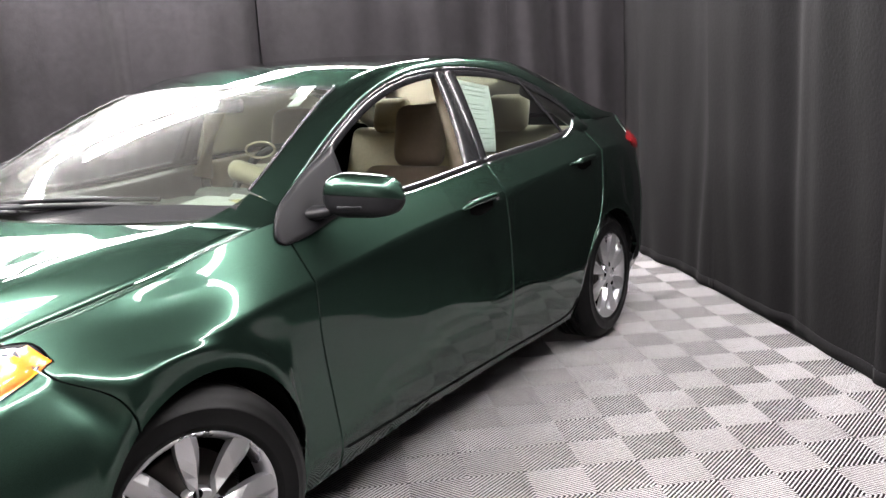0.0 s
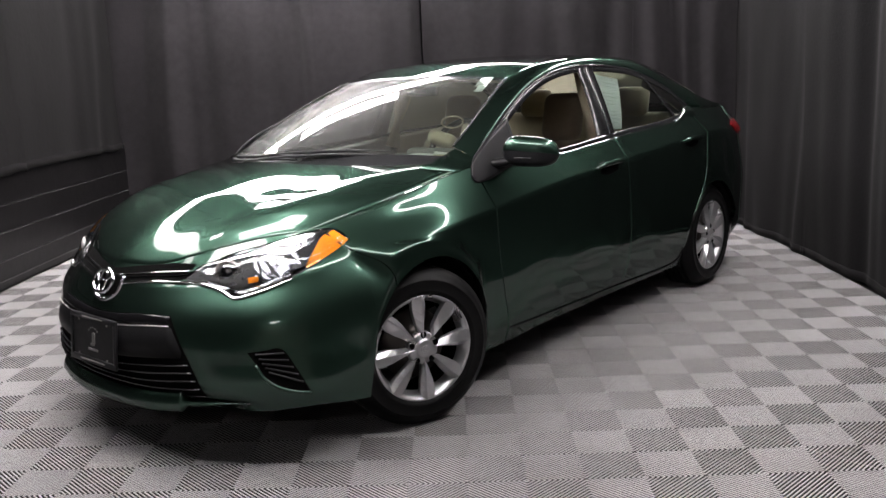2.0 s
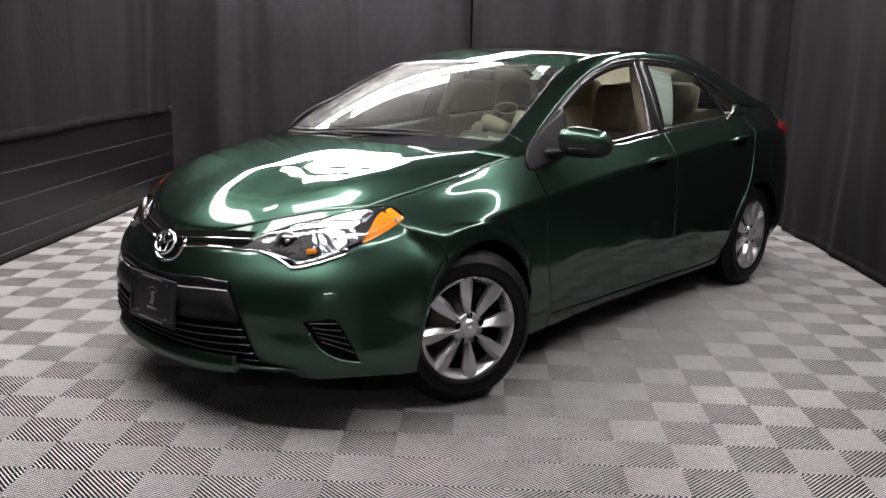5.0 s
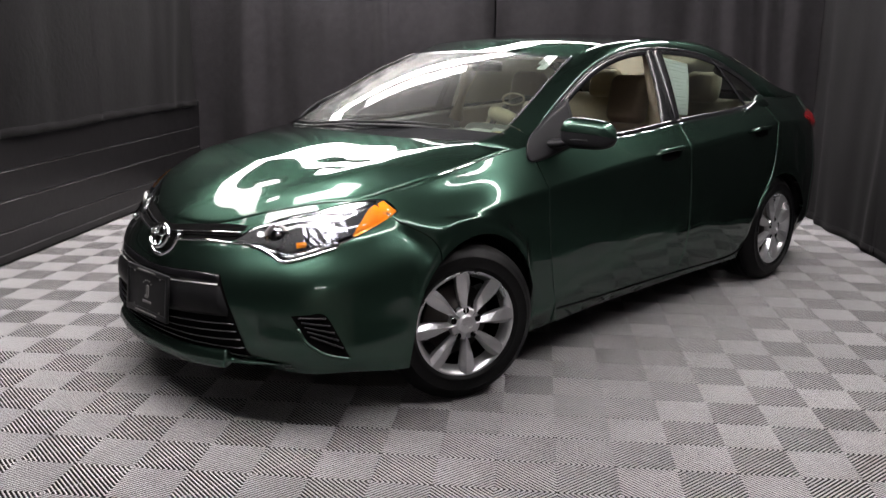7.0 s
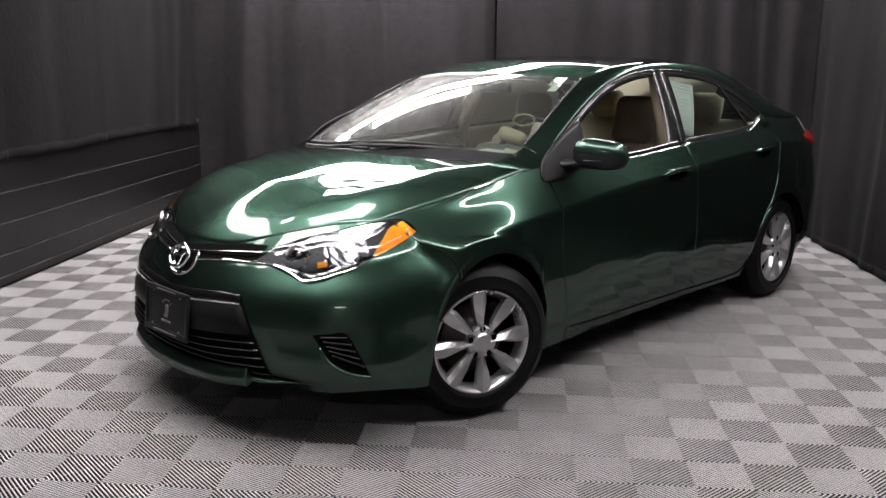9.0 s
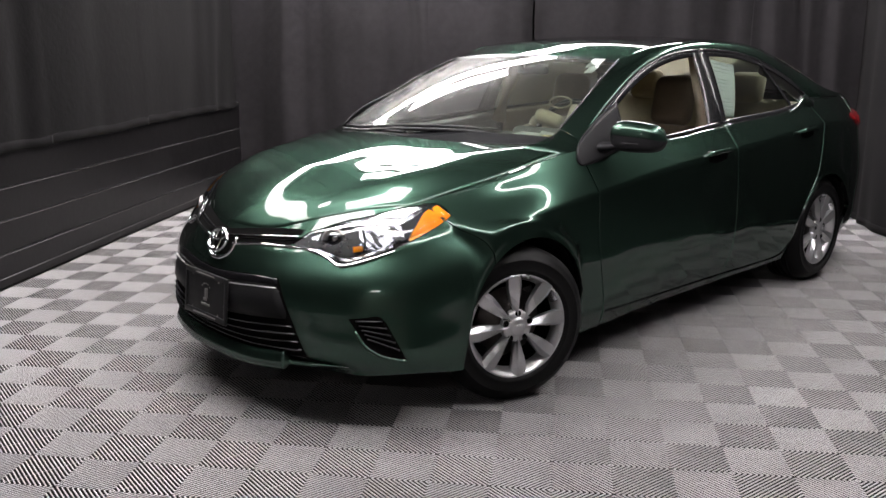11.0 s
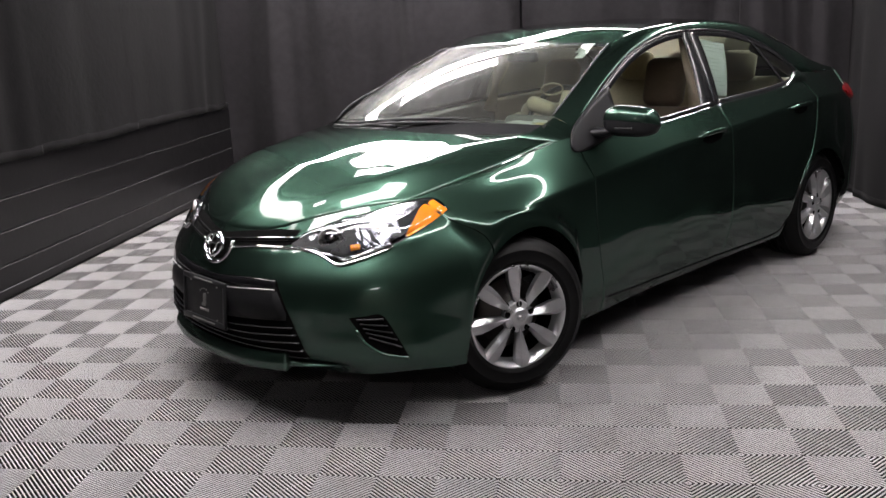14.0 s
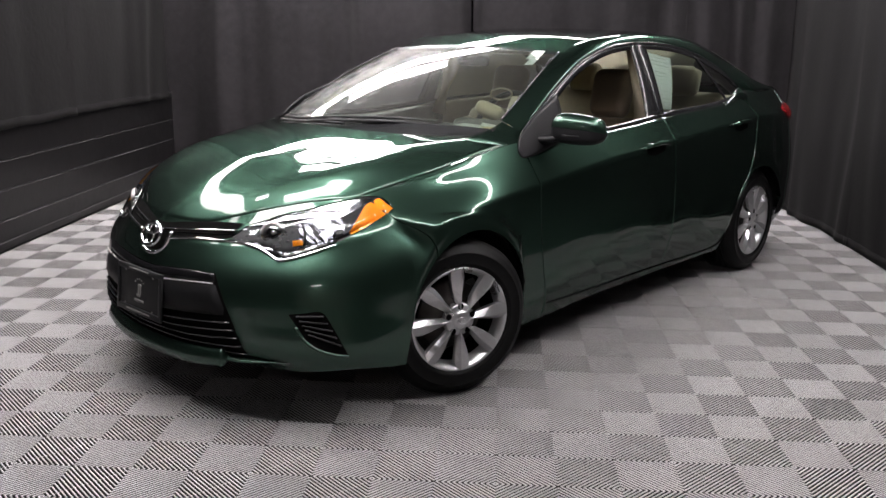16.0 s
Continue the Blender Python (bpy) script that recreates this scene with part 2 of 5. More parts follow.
def tube(pts, r, n=8, bm=None, flat=1.0, caps=True):
    """A round bar along pts; r may be a list."""
    bm = bm or bmesh.new()
    pts = [Vector(p) for p in pts]
    rows = []
    for i, p in enumerate(pts):
        d = (pts[min(i + 1, len(pts) - 1)] - pts[max(i - 1, 0)]).normalized()
        up = Vector((0, 0, 1)) if abs(d.z) < 0.95 else Vector((1, 0, 0))
        s = d.cross(up).normalized()
        u = s.cross(d)
        rr = r[i] if isinstance(r, (list, tuple)) else r
        rows.append([p + s * math.cos(a) * rr + u * math.sin(a) * rr * flat for a in [2 * math.pi * k / n for k in range(n)]])
    vs = [[bm.verts.new(p) for p in r_] for r_ in rows]
    for a, b in zip(vs, vs[1:]):
        for i in range(n):
            j = (i + 1) % n
            bm.faces.new((a[i], a[j], b[j], b[i]))
    if caps:
        bm.faces.new(vs[0][::-1])
        bm.faces.new(vs[-1])
    return bm


def revolve(profile, n=48, axis="Y"):
    """A body of revolution about the y axis from (radius, y) pairs."""
    rows = [[(r * math.cos(a), y, r * math.sin(a)) for a in [2 * math.pi * k / n for k in range(n)]] for r, y in profile]
    return grid(rows, closed=True)


def mirrored(bm):
    b2 = bm.copy()
    bmesh.ops.scale(b2, vec=(1, -1, 1), verts=b2.verts)
    bmesh.ops.reverse_faces(b2, faces=b2.faces)
    return b2


def outward(bm, c=(1.3, 0.0, 0.7)):
    """Turns a skin's faces away from the car's middle."""
    bmesh.ops.recalc_face_normals(bm, faces=bm.faces)
    if sum(f.normal.dot(f.calc_center_median() - Vector(c)) * f.calc_area() for f in bm.faces) < 0:
        bmesh.ops.reverse_faces(bm, faces=bm.faces)
    return bm


def thick(bm, d):
    """Gives an open sheet a thickness, behind its front."""
    bmesh.ops.recalc_face_normals(bm, faces=bm.faces)
    bmesh.ops.solidify(bm, geom=bm.faces[:], thickness=d)
    return bm


# ---- the room ----
CEIL_Z = 3.5


def tile_bm(n=11, q=0.2, rib=0.0053, low=-0.026):
    """One snap-together floor tile: four quarters of slanting ribs that meet in a diamond, tied by a cross bar."""
    bm = bmesh.new()

    def bar(p, d, length, wide, hi=0.0, cut=1.0):
        # a rib with softened top edges, upright flanks and a narrow foot, its shade painted dark
        s = Vector((-d.y, d.x, 0)) * wide / 2
        a, b = p - d * length / 2, p + d * length / 2
        loops = []
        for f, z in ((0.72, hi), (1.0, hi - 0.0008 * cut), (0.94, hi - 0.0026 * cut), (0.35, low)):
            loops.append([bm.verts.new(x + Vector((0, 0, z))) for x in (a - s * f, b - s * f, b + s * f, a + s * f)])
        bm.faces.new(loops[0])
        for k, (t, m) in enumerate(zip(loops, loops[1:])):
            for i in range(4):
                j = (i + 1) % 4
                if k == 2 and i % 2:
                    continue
                # the lower flanks take the slab's dark colour, painted shade for the gaps
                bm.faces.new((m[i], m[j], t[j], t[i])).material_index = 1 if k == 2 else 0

    for sx in (-1, 1):
        for sy in (-1, 1):
            d = Vector((1, -sx * sy, 0)).normalized()
            nrm = Vector((sx, sy, 0)).normalized()
            for k in range(2 * n):
                c = (k + 0.5) * q * math.sqrt(2) / (2 * n)
                half = min(c, q * math.sqrt(2) - c) + rib * 0.12
                if half > 0.003:
                    bar(nrm * c, d, 2 * half, rib)
            bar(nrm * q * 0.7071, nrm, q * 1.40, 0.0030, -0.0058, 0.5)
    return bm


def sheet(path, z0, z1, folds, depth, seed, nz=14, hem=0.0, step=0.018, fine=0.35):
    """A hanging cloth along a plan path, with folds that wander as they fall."""
    rnd = random.Random(seed)
    ph = [rnd.uniform(0, 6.28) for _ in range(6)]
    L = [0.0]
    for a, b in zip(path, path[1:]):
        L.append(L[-1] + (b - a).length)
    n = int(L[-1] / step)
    rows = []
    for f in [0.0, 0.06 / (z1 - z0)] + [k / nz for k in range(1, nz + 1)]:
        z = z0 + (z1 - z0) * f
        row, i = [], 0
        for k in range(n + 1):
            s = L[-1] * k / n
            while i < len(L) - 2 and L[i + 1] < s:
                i += 1
            a, b = path[i], path[i + 1]
            p = a.lerp(b, (s - L[i]) / max(1e-6, L[i + 1] - L[i]))
            t = (b - a).normalized()
            nrm = Vector((-t.y, t.x, 0))
            w = s * folds
            wob = 0.5 * noise.noise(Vector((s * 1.3, f * 1.1, seed)))
            wob += 0.8 * noise.noise(Vector((s * 0.7, f * 0.15, seed + 2)))
            d = math.sin(2 * math.pi * (w * 0.8 + wob) + ph[0]) * max(0.1, 0.55 + 0.9 * noise.noise(Vector((s * 0.9, f * 0.35, seed + 9))))
            d += fine * math.sin(2 * math.pi * (w * 2.3 + wob * 1.7) + ph[1]) * max(0.0, 0.4 + 1.4 * noise.noise(Vector((s * 1.1, f * 0.6, seed + 6))))
            d += 0.8 * noise.noise(Vector((s * 1.8, f * 0.9, seed + 3))) + 0.25 * noise.noise(Vector((s * 4.5, f * 5.0, seed + 4)))
            hz = 0.0
            if hem and f < 0.03:
                hz = hem * noise.noise(Vector((s * 3.0, 0, seed + 5)))
            q = p + nrm * depth * d
            row.append((q.x, q.y, z + hz))
        rows.append(row)
    return grid(rows[1:]), thick(grid(rows[:2]), 0.004)


def line2(*pts):
    return [Vector((u, v, 0)) for u, v in pts]


def build_room():
    # slab under the tiles
    slab = part("ground", box((9.0, 13.0, 0.1), (0, -0.4, -0.079)), UNDER, label="dark concrete slab under the plastic floor tiles", smooth=False)
    slab.matrix_world = ROOM
    tagged(slab, category="ground", kind="structure")
    # ceiling and plain walls behind the camera
    c = part("ceiling", box((6.6, 12.4, 0.1), (0, -0.6, CEIL_Z + 0.05)), CEIL, label="dark painted ceiling over the photo bay", smooth=False)
    c.matrix_world = ROOM
    tagged(c, category="ceiling", kind="structure")
    for name, size, at in (("wall_south", (6.6, 0.12, CEIL_Z), (0, -6.7, CEIL_Z / 2)), ("wall_north", (6.6, 0.12, CEIL_Z), (0, 5.62, CEIL_Z / 2)),
                           ("wall_west", (0.12, 12.3, CEIL_Z), (-3.12, -0.6, CEIL_Z / 2)), ("wall_east", (0.12, 12.3, CEIL_Z), (3.3, -0.6, CEIL_Z / 2))):
        # the south wall is unseen, made pale to bounce fill onto the car's front
        pale = name == "wall_south"
        o = part(name, box(size, at), PALE if pale else CEIL, label="unseen pale wall added at the bay's end to bounce fill light" if pale else "dark wall behind the black drapes", smooth=False)
        o.matrix_world = ROOM
        tagged(o, category="wall", kind="structure")
    # boarded lower wall
    bw = thing("boarded_wall", "black painted horizontal boards under a hanging drape", "wall", kind="structure")
    bw.matrix_world = ROOM
    zs = (0.0, 0.19, 0.385, 0.575, 0.83)
    for z0, z1 in zip(zs, zs[1:]):
        part("board", box((0.03, 10.9, z1 - z0 - 0.004), (-2.845, 0.0, (z0 + z1) / 2), 0.007, seg=2), BOARD, bw, smooth=False)
        # the rubbed upper edge of the board, the light it catches painted in as pale colour
        part("worn_edge_glint", box((0.005, 10.88, 0.0035), (-2.8315, 0.0, z1 - 0.006), 0.001, seg=1), WORN_GLINT, bw, smooth=False)
    part("skirting", box((0.012, 10.9, 0.055), (-2.8235, 0.0, 0.0285), 0.004, seg=1), BOARD, bw, smooth=False)
    # the skirting's top edge has its highlight painted on the same way
    part("worn_edge_glint", box((0.005, 10.88, 0.004), (-2.8195, 0.0, 0.055), 0.001, seg=1), WORN_GLINT, bw, smooth=False)
    # drapes
    def drape(path, z0, z1, folds, depth, seed, label, cloth=CURTAIN, **kw):
        o = thing("drape", label, "curtain", "drapes round the bay")
        o.matrix_world = ROOM
        body, hem_ = sheet(path, z0, z1, folds, depth, seed, **kw)
        part("cloth", body, cloth, o)
        part("hem", hem_, cloth, o)
        return o

    top = CEIL_Z - 0.02
    drape(line2((-2.80, 5.15), (-2.80, 3.2)), 0.79, top, 1.1, 0.018, 11, "charcoal cloth drape hanging over black boards", DRAPE_LEFT, hem=0.028)
    drape(line2((-2.79, 3.26), (-2.80, 1.9)), 0.78, top, 1.1, 0.018, 12, "charcoal cloth drape hanging over black boards", DRAPE_LEFT, hem=0.028)
    drape(line2((-2.80, 1.95), (-2.80, 0.2), (-2.80, -5.6)), 0.78, top, 1.5, 0.022, 13, "charcoal cloth drape hanging over black boards", DRAPE_LEFT, hem=0.028)
    cuts = (-2.86, -0.83, 0.14, 1.82, 2.86)
    for i, (a, b) in enumerate(zip(cuts, cuts[1:])):
        def vb(u):
            return 5.27 - 0.155 * (u + 2.83)
        drape(line2((a - 0.02, vb(a) + 0.03 * (i % 2)), ((a + b) / 2, vb((a + b) / 2)), (b + (0.10 if i != 1 else -0.045), vb(b) + 0.03 * (i % 2) + 0.02)), 0.012, top, 1.6, 0.050, 21 + i, "charcoal cloth drape falling to the tiled floor", fine=0.55)
    drape(line2((2.74, 4.50), (2.78, 3.6), (2.80, 2.9)), 0.004, top, 1.4, 0.045, 31, "black cloth drape pooling on the floor edge", DRAPE_RIGHT)
    drape(line2((2.77, 2.96), (2.82, 2.2), (2.82, 1.2)), 0.004, top, 1.4, 0.045, 32, "black cloth drape pooling on the floor edge", DRAPE_RIGHT)
    drape(line2((2.79, 1.28), (2.82, 0.0), (2.85, -5.6)), 0.004, top, 1.2, 0.045, 33, "black cloth drape pooling on the floor edge", DRAPE_RIGHT)


# strips hung round the bay, panels over it, and one at its open end: u, v, width along u, length along v
LAMPS = [(-2.44, 1.78, 0.30, 4.6, "long"), (2.52, 1.7, 0.20, 4.6, "side"), (-0.40, 4.40, 4.44, 0.48, "bright"), (0.0, -0.95, 4.4, 0.22, "bright"),
         (-0.85, 0.22, 1.45, 1.05, "panel"), (-1.97, 1.00, 0.22, 0.30, "panel"), (-1.12, 3.68, 1.36, 0.44, "panel"), (-0.45, -5.6, 1.0, 0.30, "panel")]
LAMP_Z = 2.9


def build_lamps():
    for u, v, wid, ln, kind in LAMPS:
        t = thing("ceiling_light", "long white strip light hung under the dark ceiling" if kind != "panel" else "white louvred light panel hung under the ceiling", "light", "ceiling lights")
        t.matrix_world = ROOM @ pose(u, v, LAMP_Z)
        part("housing", box((wid + 0.05, ln + 0.05, 0.06), (0, 0, 0.045), 0.006), CEIL, t)
        n = 3 if wid > 1.0 and ln > 0.6 else 1
        for k in range(n):
            w_ = ln / n
            part("diffuser", box((wid, w_ - (0.05 if n > 1 else 0), 0.02), (0, -ln / 2 + w_ * (k + 0.5), 0.0), 0.003), {"long": LAMP_DIM, "side": LAMP_SIDE, "panel": LAMP_PANEL, "bright": LAMP}[kind], t)
        far = Vector((wid, ln, 0)) * 0.4
        for s in (-1, 1):
            o = (s * far.x, 0) if wid > ln else (0, s * far.y)
            part("hanger", tube([(o[0], o[1], 0.07), (o[0], o[1], CEIL_Z - LAMP_Z)], 0.006), CEIL, t)


def build_tiles():
    base = tile_bm()
    me = bpy.data.meshes.new("floor_tile")
    base.to_mesh(me)
    base.free()
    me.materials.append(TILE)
    # second slot: dark slab colour that paints shade between the ribs
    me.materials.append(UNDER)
    fl = thing("floor", "grey ribbed plastic floor tiles in a chequer of slanting ribs", "floor", kind="structure")
    fl.matrix_world = ROOM
    verts, faces = [], []
    mv = [v.co.copy() for v in me.vertices]
    mf = [tuple(p.vertices) for p in me.polygons]
    mi = [p.material_index for p in me.polygons]
    index = []
    for i in range(14):
        for j in range(27):
            u, v = -2.6 + 0.4 * i, 5.2 - 0.4 * j
            if j == 0 or j >= 22:
                k = len(verts)
                verts += [(p.x + u, p.y + v, p.z) for p in mv]
                faces += [tuple(a + k for a in f) for f in mf]
                index += mi
            else:
                o = new("floor_tile", me)
                o.parent = fl
                o.location = (u, v, random.uniform(-0.0006, 0.0))
    rest = bpy.data.meshes.new("floor_tiles")
    rest.from_pydata(verts, [], faces)
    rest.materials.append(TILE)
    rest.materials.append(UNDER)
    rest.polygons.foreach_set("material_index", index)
    ro = new("floor_tiles", rest)
    ro.parent = fl
    tagged(ro, "more grey ribbed floor tiles", kind="stuff")


# ---- the car: x runs from nose to tail (front axle at 0), y < 0 is its driver's side ----
XF, XR, WR = 0.0, 2.70, 0.316
# wheel arches: middle x and z, radius
ARCHES = ((XF + 0.045, 0.332, 0.338), (XR, 0.300, 0.352))

# key lines of the lower body on one side, from the nose round to the tail (x, half width, height)
SILL = [(-0.758, 0, 0.218), (-0.743, 0.3, 0.218), (-0.681, 0.515, 0.218), (-0.611, 0.68, 0.223), (-0.498, 0.795, 0.233), (-0.345, 0.858, 0.22),
        (0.02, 0.865, 0.2), (0.4, 0.848, 0.19), (1, 0.805, 0.185), (1.7, 0.8, 0.185), (2.3, 0.82, 0.19), (2.7, 0.835, 0.2),
        (3.08, 0.815, 0.22), (3.3, 0.76, 0.24), (3.5, 0.62, 0.25), (3.6, 0.35, 0.25), (3.62, 0, 0.25)]
LOW = [(-0.819, 0, 0.288), (-0.799, 0.3, 0.288), (-0.724, 0.542, 0.288), (-0.638, 0.705, 0.293), (-0.516, 0.818, 0.298), (-0.353, 0.872, 0.285),
       (0.02, 0.882, 0.29), (0.4, 0.872, 0.27), (1, 0.843, 0.265), (1.7, 0.838, 0.265), (2.3, 0.852, 0.27), (2.7, 0.868, 0.29),
       (3.08, 0.845, 0.29), (3.34, 0.79, 0.31), (3.56, 0.65, 0.32), (3.655, 0.36, 0.32), (3.68, 0, 0.32)]
MID = [(-0.839, 0, 0.4), (-0.816, 0.3, 0.4), (-0.722, 0.54, 0.4), (-0.63, 0.703, 0.405), (-0.503, 0.809, 0.41), (-0.347, 0.864, 0.42),
       (0.02, 0.884, 0.43), (0.4, 0.88, 0.42), (1, 0.873, 0.42), (1.7, 0.8815, 0.43), (2.3, 0.886, 0.43), (2.7, 0.884, 0.44),
       (3.08, 0.858, 0.44), (3.36, 0.8, 0.46), (3.585, 0.66, 0.47), (3.68, 0.37, 0.48), (3.7, 0, 0.48)]
WIDE = [(-0.826, 0, 0.54), (-0.799, 0.3, 0.54), (-0.7, 0.53, 0.545), (-0.606, 0.69, 0.555), (-0.475, 0.792, 0.57), (-0.325, 0.848, 0.6),
        (0.02, 0.882, 0.66), (0.4, 0.876, 0.63), (1, 0.881, 0.62), (1.7, 0.884, 0.63), (2.3, 0.888, 0.64), (2.7, 0.888, 0.66),
        (3.08, 0.866, 0.64), (3.37, 0.8, 0.62), (3.6, 0.655, 0.62), (3.685, 0.37, 0.62), (3.7, 0, 0.62)]
CREASE = [(-0.78, 0, 0.645), (-0.753, 0.26, 0.645), (-0.651, 0.47, 0.65), (-0.549, 0.63, 0.665), (-0.419, 0.755, 0.7), (-0.262, 0.790, 0.750),
          (0.02, 0.868, 0.752), (0.4, 0.877, 0.785), (1, 0.882, 0.852), (1.7, 0.878, 0.893), (2.3, 0.868, 0.935), (2.7, 0.855, 0.952),
          (3.08, 0.825, 0.94), (3.35, 0.765, 0.93), (3.56, 0.63, 0.91), (3.635, 0.36, 0.9), (3.65, 0, 0.9)]
BELT = [(-0.738, 0, 0.712), (-0.693, 0.22, 0.715), (-0.588, 0.4, 0.765), (-0.484, 0.535, 0.8), (-0.345, 0.642, 0.818), (-0.2, 0.690, 0.843),
        (0.02, 0.742, 0.89), (0.4, 0.790, 0.965), (1, 0.802, 0.965), (1.7, 0.8, 1.008), (2.3, 0.785, 1.035), (2.7, 0.755, 1.075),
        (3.08, 0.715, 1.078), (3.35, 0.665, 1.072), (3.53, 0.56, 1.06), (3.6, 0.33, 1.055), (3.62, 0, 1.055)]
KEYLINES = [SILL, LOW, MID, WIDE, CREASE, BELT]
NK = len(SILL)
# how many cuts go between two stations
FINE = [6, 6, 6, 6, 6, 14, 14, 6, 12, 14, 10, 14, 14, 8, 8, 6]


def cut_front(z):
    return float(np.interp(z, [0.2, 0.3, 0.47, 0.67, 0.86, 0.91, 0.97], [0.565, 0.55, 0.51, 0.487, 0.475, 0.462, 0.44]))


def cut_mid(z):
    return float(np.interp(z, [0.2, 0.7, 0.88, 1.0], [1.642, 1.638, 1.615, 1.606]))


def cut_rear(z):
    return float(np.interp(z, [0.2, 0.46, 0.55, 0.70, 0.82, 0.95, 1.05], [2.37, 2.39, 2.45, 2.58, 2.64, 2.645, 2.60]))


def cut_nose(z):
    return float(np.interp(z, [0.2, 0.62, 0.68, 0.71, 0.75, 0.79, 0.9], [-0.16, -0.16, -0.182, -0.228, -0.28, -0.31, -0.33]))


def warp(x, z):
    """Bends the columns so that they run along the shut lines."""
    src = [-0.42, -0.20, 0.36, 0.50, 1.60, 2.62, 3.10]
    dst = [-0.42, cut_nose(z), 0.36, cut_front(z), cut_mid(z), cut_rear(z), 3.10]
    if x <= src[0] or x >= src[-1]:
        return x
    return float(np.interp(x, src, dst))


def arch(x):
    for c, z, r in ARCHES:
        if abs(x - c) < r:
            return z + math.sqrt(r ** 2 - (x - c) ** 2)
    return 0.0


def key_points():
    """All key lines at all fine stations: arrays of x, half width and z."""
    ts = []
    for k, n in enumerate(FINE):
        ts += [k + i / n for i in range(n)]
    ts.append(NK - 1.0)
    # extra stations on the shut lines and at the ends of the arches
    xs = [p[0] for p in MID]
    ends_ = [c + s * (r + d) for c, z, r in ARCHES for s in (-1, 1) for d in (0.001, -0.003)]
    for x in [-0.20, 0.50, 1.60, 2.62] + ends_:
        lo, hi = 3.0, 14.0
        for _ in range(40):
            m = (lo + hi) / 2
            if curve_at(MID, m).x < x:
                lo = m
            else:
                hi = m
        ts.append(lo)
    ts = sorted(set(round(t, 5) for t in ts))
    return ts


def curve_at(line, t):
    P = [Vector(p) for p in line]
    # the two ends lie on the middle plane: mirror for a smooth crossing
    a0, a1 = P[1].copy(), P[-2].copy()
    a0.y, a1.y = -a0.y, -a1.y
    P = [a0] + P + [a1]
    i = min(int(t), len(line) - 2)
    t -= i
    a, b, c, d = P[i:i + 4]
    # chord-length tangents keep uneven steps smooth
    l0, l1, l2 = max((b - a).length, 1e-6), max((c - b).length, 1e-6), max((d - c).length, 1e-6)
    m1 = (c - b) + ((b - a) / l0 - (c - a) / (l0 + l1)) * l1
    m2 = (c - b) + ((d - c) / l2 - (d - b) / (l1 + l2)) * l1
    t2, t3 = t * t, t * t * t
    return b * (2 * t3 - 3 * t2 + 1) + m1 * (t3 - 2 * t2 + t) + c * (-2 * t3 + 3 * t2) + m2 * (t3 - t2)


DENSE = []
for _line in KEYLINES:
    _p = [curve_at(_line, 2.0 + 13.0 * k / 1300) for k in range(1301)]
    DENSE.append(([p.x for p in _p], [p.y for p in _p], [p.z for p in _p]))


def on_line(i, x):
    """The point of key line i that stands at x."""
    dx, dy, dz = DENSE[i]
    return Vector((x, float(np.interp(x, dx, dy)), float(np.interp(x, dx, dz))))


def ease(x, a, b):
    f = min(1.0, max(0.0, (x - a) / (b - a)))
    return f * f * (3 - 2 * f)


def column(t):
    """One upright section of the body side at station t, from the bottom edge to the top edge (y positive)."""
    pts = [curve_at(k, t) for k in KEYLINES]
    mx = pts[2].x
    wgt = ease(mx, -0.66, -0.40) * (1 - ease(mx, 3.10, 3.40))
    if wgt > 0:
        for i, p in enumerate(pts):
            if i == 0:
                continue
            z = p.z
            for _ in range(3):
                q = on_line(i, p.x + (warp(mx, z) - p.x) * wgt)
                z = q.z
            pts[i] = q
        x0 = pts[0].x
        a = 0.0
        for _ in range(5):
            xx = x0 + (warp(mx, max(a, 0.2)) - x0) * wgt
            a = arch(xx)
        pts[0] = on_line(0, xx)
        if a > pts[0].z:
            pts[0].z = a
            pts[0].y = 0.890
        for i in range(1, 4):
            lim = pts[0].z + 0.022 * i
            if pts[i].z < lim:
                ex = ease(lim - pts[i].z, 0.0, 0.10)
                xx = warp(mx, lim)
                y = on_line(i, xx).y
                pts[i] = Vector((xx, y + (0.888 - y) * ex, lim))
    out = []
    cnt = [4, 5, 6, 10, 12]
    P = [pts[0] * 2 - pts[1]] + pts + [pts[-1] * 2 - pts[-2]]
    for i in range(len(pts) - 1):
        a, b, c, d = P[i:i + 4]
        # a soft crease line: the tangents above and below it differ
        for k in range(cnt[i]):
            u = k / cnt[i]
            l0, l1, l2 = max((b - a).length, 1e-6), max((c - b).length, 1e-6), max((d - c).length, 1e-6)
            m1 = (c - b) + ((b - a) / l0 - (c - a) / (l0 + l1)) * l1
            m2 = (c - b) + ((d - c) / l2 - (d - b) / (l1 + l2)) * l1
            if i == 4:
                m1 = m1 * 0.05 + (c - b) * 0.95
            if i == 3:
                m2 = m2 * 0.1 + (c - b) * 0.9
            u2, u3 = u * u, u ** 3
            out.append(b * (2 * u3 - 3 * u2 + 1) + m1 * (u3 - 2 * u2 + u) + c * (-2 * u3 + 3 * u2) + m2 * (u3 - u2))
    out.append(pts[-1])
    # the fender falls steeply under its shoulder line and is hollowed above the arch's flare
    for p in out:
        p.y -= 0.022 * math.exp(-((p.z - 0.822 - 0.10 * p.x) / 0.048) ** 2 - ((p.x - 0.022) / 0.145) ** 2)
        wave = math.exp(-((p.z - 0.43) / 0.11) ** 2) * ease(p.x, 0.55, 0.75) * (1 - ease(p.x, 2.0, 2.3))
        p.y += 0.0022 * wave * math.sin(2 * math.pi * (p.x / 0.46 + p.z * 2.2))
    return out


TS = key_points()
COLS = [column(t) for t in TS]


